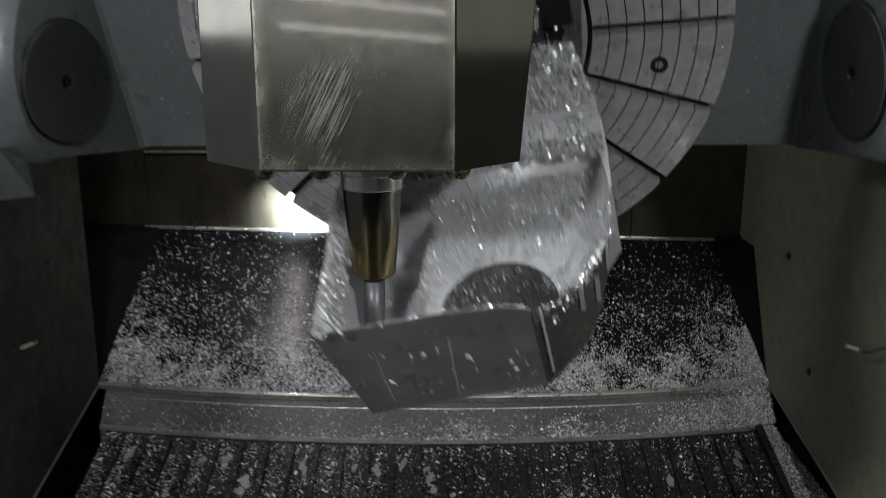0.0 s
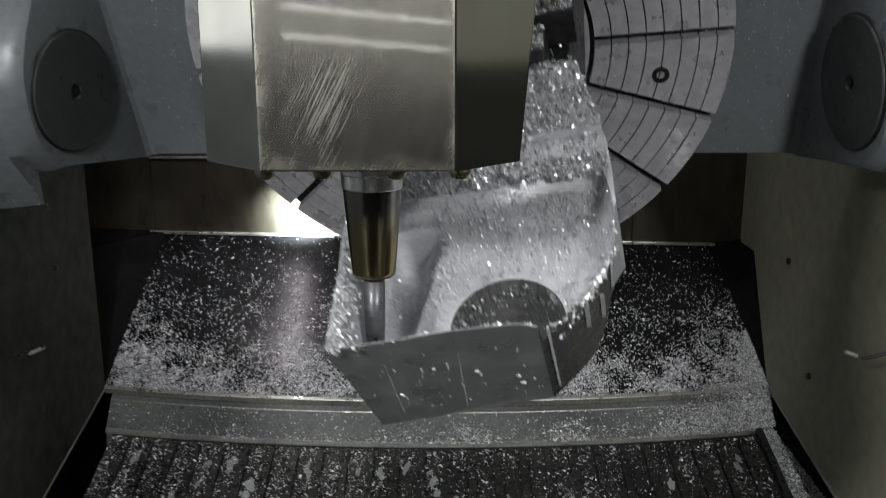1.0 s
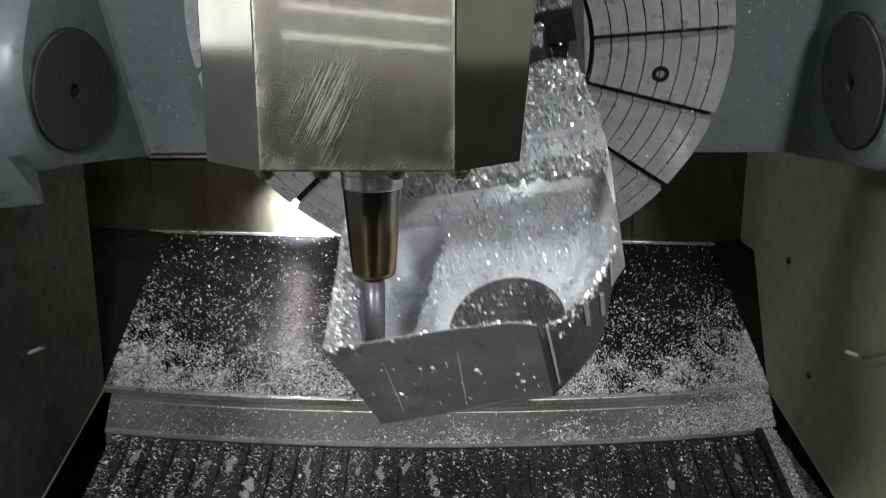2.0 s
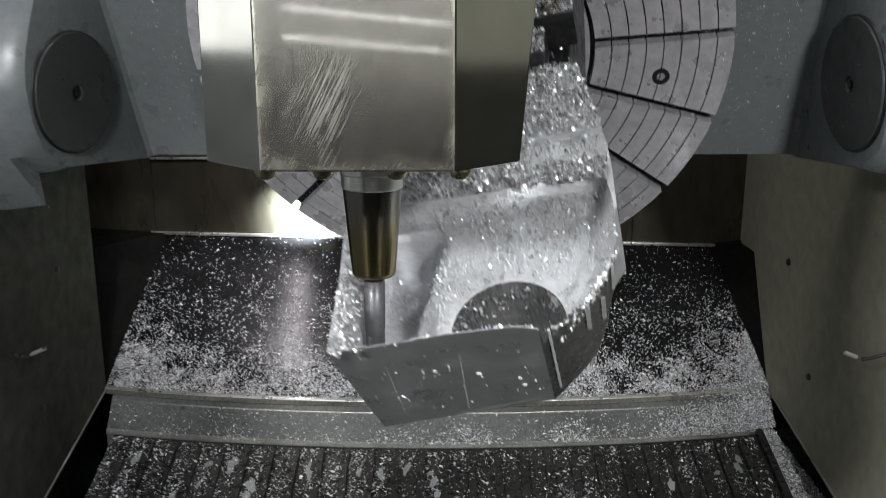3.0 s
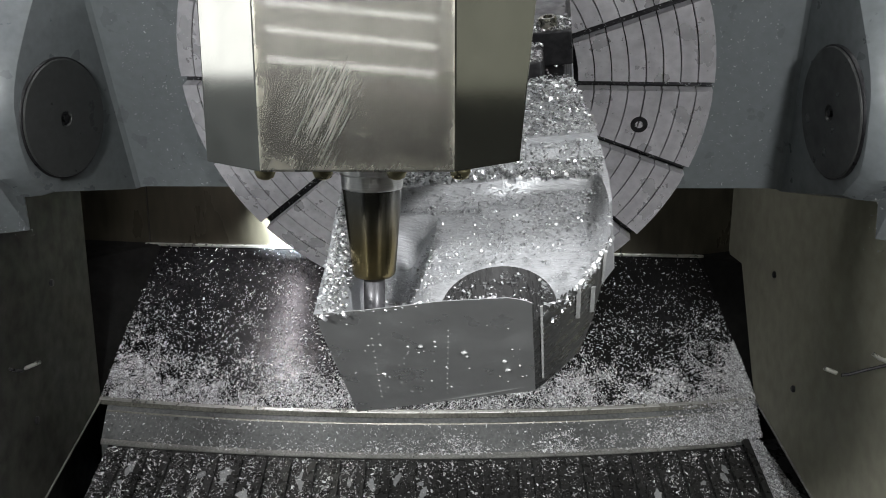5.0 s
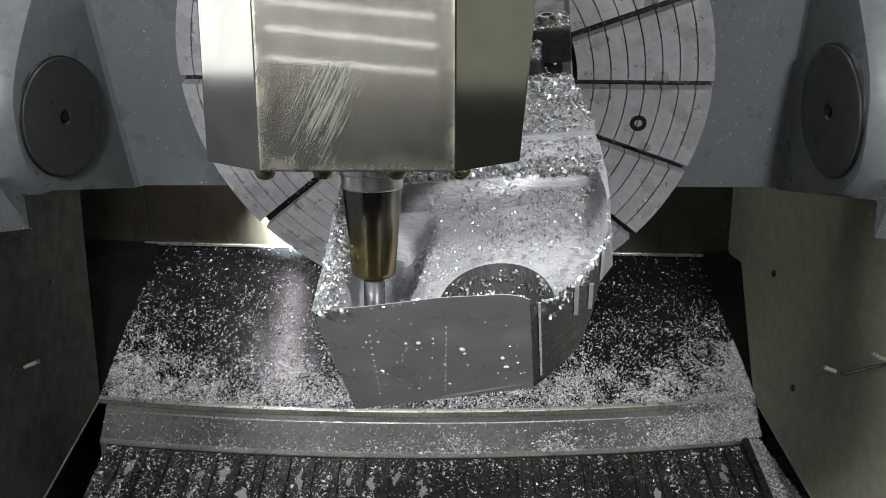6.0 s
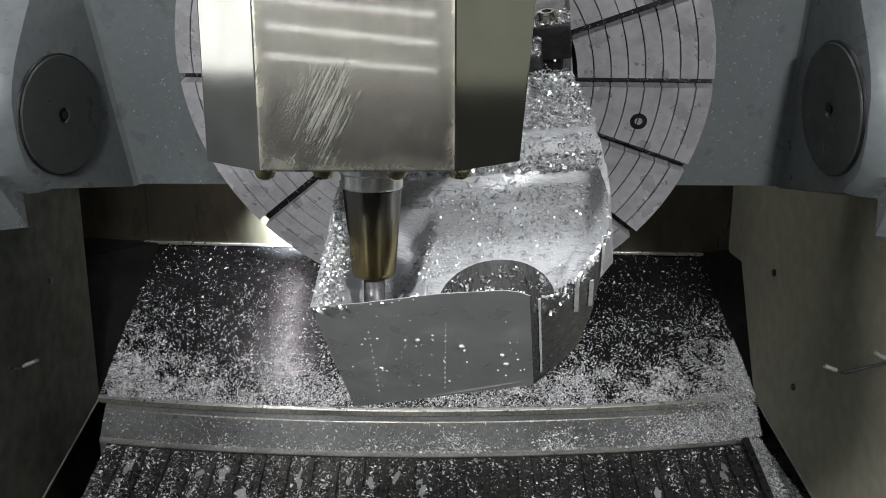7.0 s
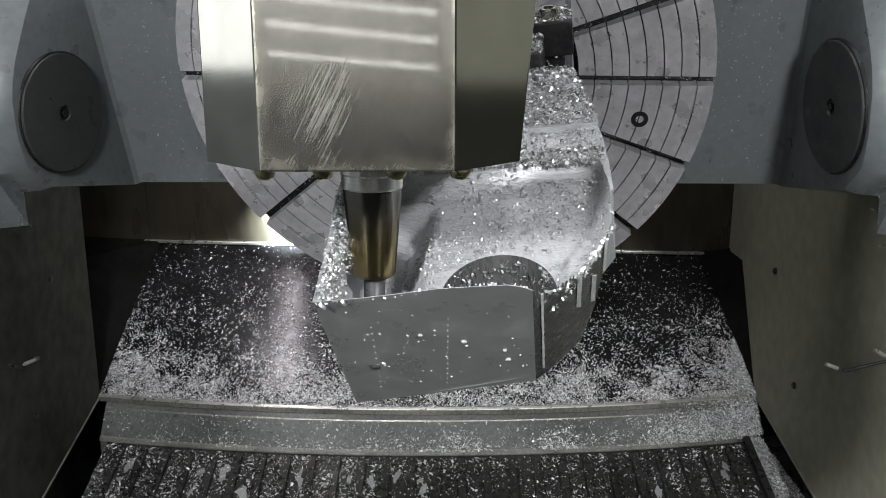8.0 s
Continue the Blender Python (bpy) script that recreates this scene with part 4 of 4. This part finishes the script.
def lever(label, arm, end, bracket=()):
    """A thin black rod out of the side wall, its worn end and, on one side, the clip above it."""
    t = thing("drain_lever", label, "lever", "drain levers")
    rod(arm, 0.0026, "rod", DARK, t)
    rod(end, 0.0034, "rod_end", RAIL, t, "bright worn end")
    if bracket:
        rod(bracket, 0.0034, "clip", RAIL, t, "bright bent clip")
    return t


lever("bent black rod with a bright end on the side wall",
      ((-0.7163, 1.4260, 0.9665), (-0.7338, 1.4260, 0.9686), (-0.7470, 1.4260, 0.9728), (-0.7830, 1.4260, 0.9832)),
      ((-0.6849, 1.4260, 0.9843), (-0.6953, 1.4260, 0.9790), (-0.7128, 1.4260, 0.9717)))
lever("bent black rod with a bright end and a clip above it",
      ((0.6248, 1.2530, 1.0292), (0.6351, 1.2530, 1.0302), (0.6603, 1.2530, 1.0375), (0.7023, 1.2530, 1.0477)),
      ((0.5977, 1.2530, 1.0403), (0.6067, 1.2530, 1.0366), (0.6166, 1.2530, 1.0329)),
      ((0.6739, 1.2620, 1.0608), (0.6853, 1.2620, 1.0525), (0.7026, 1.2620, 1.0460)))
for x, y, z in ((LEFT, 1.62, 1.07), (LEFT, 1.5, 0.84), (RIGHT, 1.6, 0.86), (RIGHT, 1.75, 1.05)):
    sc = thing("wall_screw", "small dark screw head in the side wall", "screw", "wall screws")
    bm = turned([(0.0, 0.0), (0.007, 0.0), (0.007, 0.003), (0.005, 0.005), (0.0, 0.005)], 16)
    part("screw_head", bm, DARK, sc)
    sc.matrix_world = pose(x, y, z, 0, 90 if x < 0 else -90, 0)


def motions():
    walk(head, [(t, Matrix.Translation(HEAD_AT + d)) for t, d in SLIDE])
    keys = [(0.0, 0.0), (4.4, 0.0), (4.5, 0.25), (4.6, 0.69), (4.7, 0.95), (4.8, 1.0), (8.0, 1.0)]
    turns = [(t, TILT[0] + k * (TILT[1] - TILT[0]), SPIN[0] + k * (SPIN[1] - SPIN[0])) for t, k in keys]
    walk(bridge, [(t, bridge_pose(a)) for t, a, c in turns])
    for ob in (table, work, tower):
        walk(ob, [(t, table_pose(a, c)) for t, a, c in turns])
    walk(tool, [(0.1 * i, pose(0, 0, 0, 0, 0, -80 * i)) for i in range(81)])


motions()
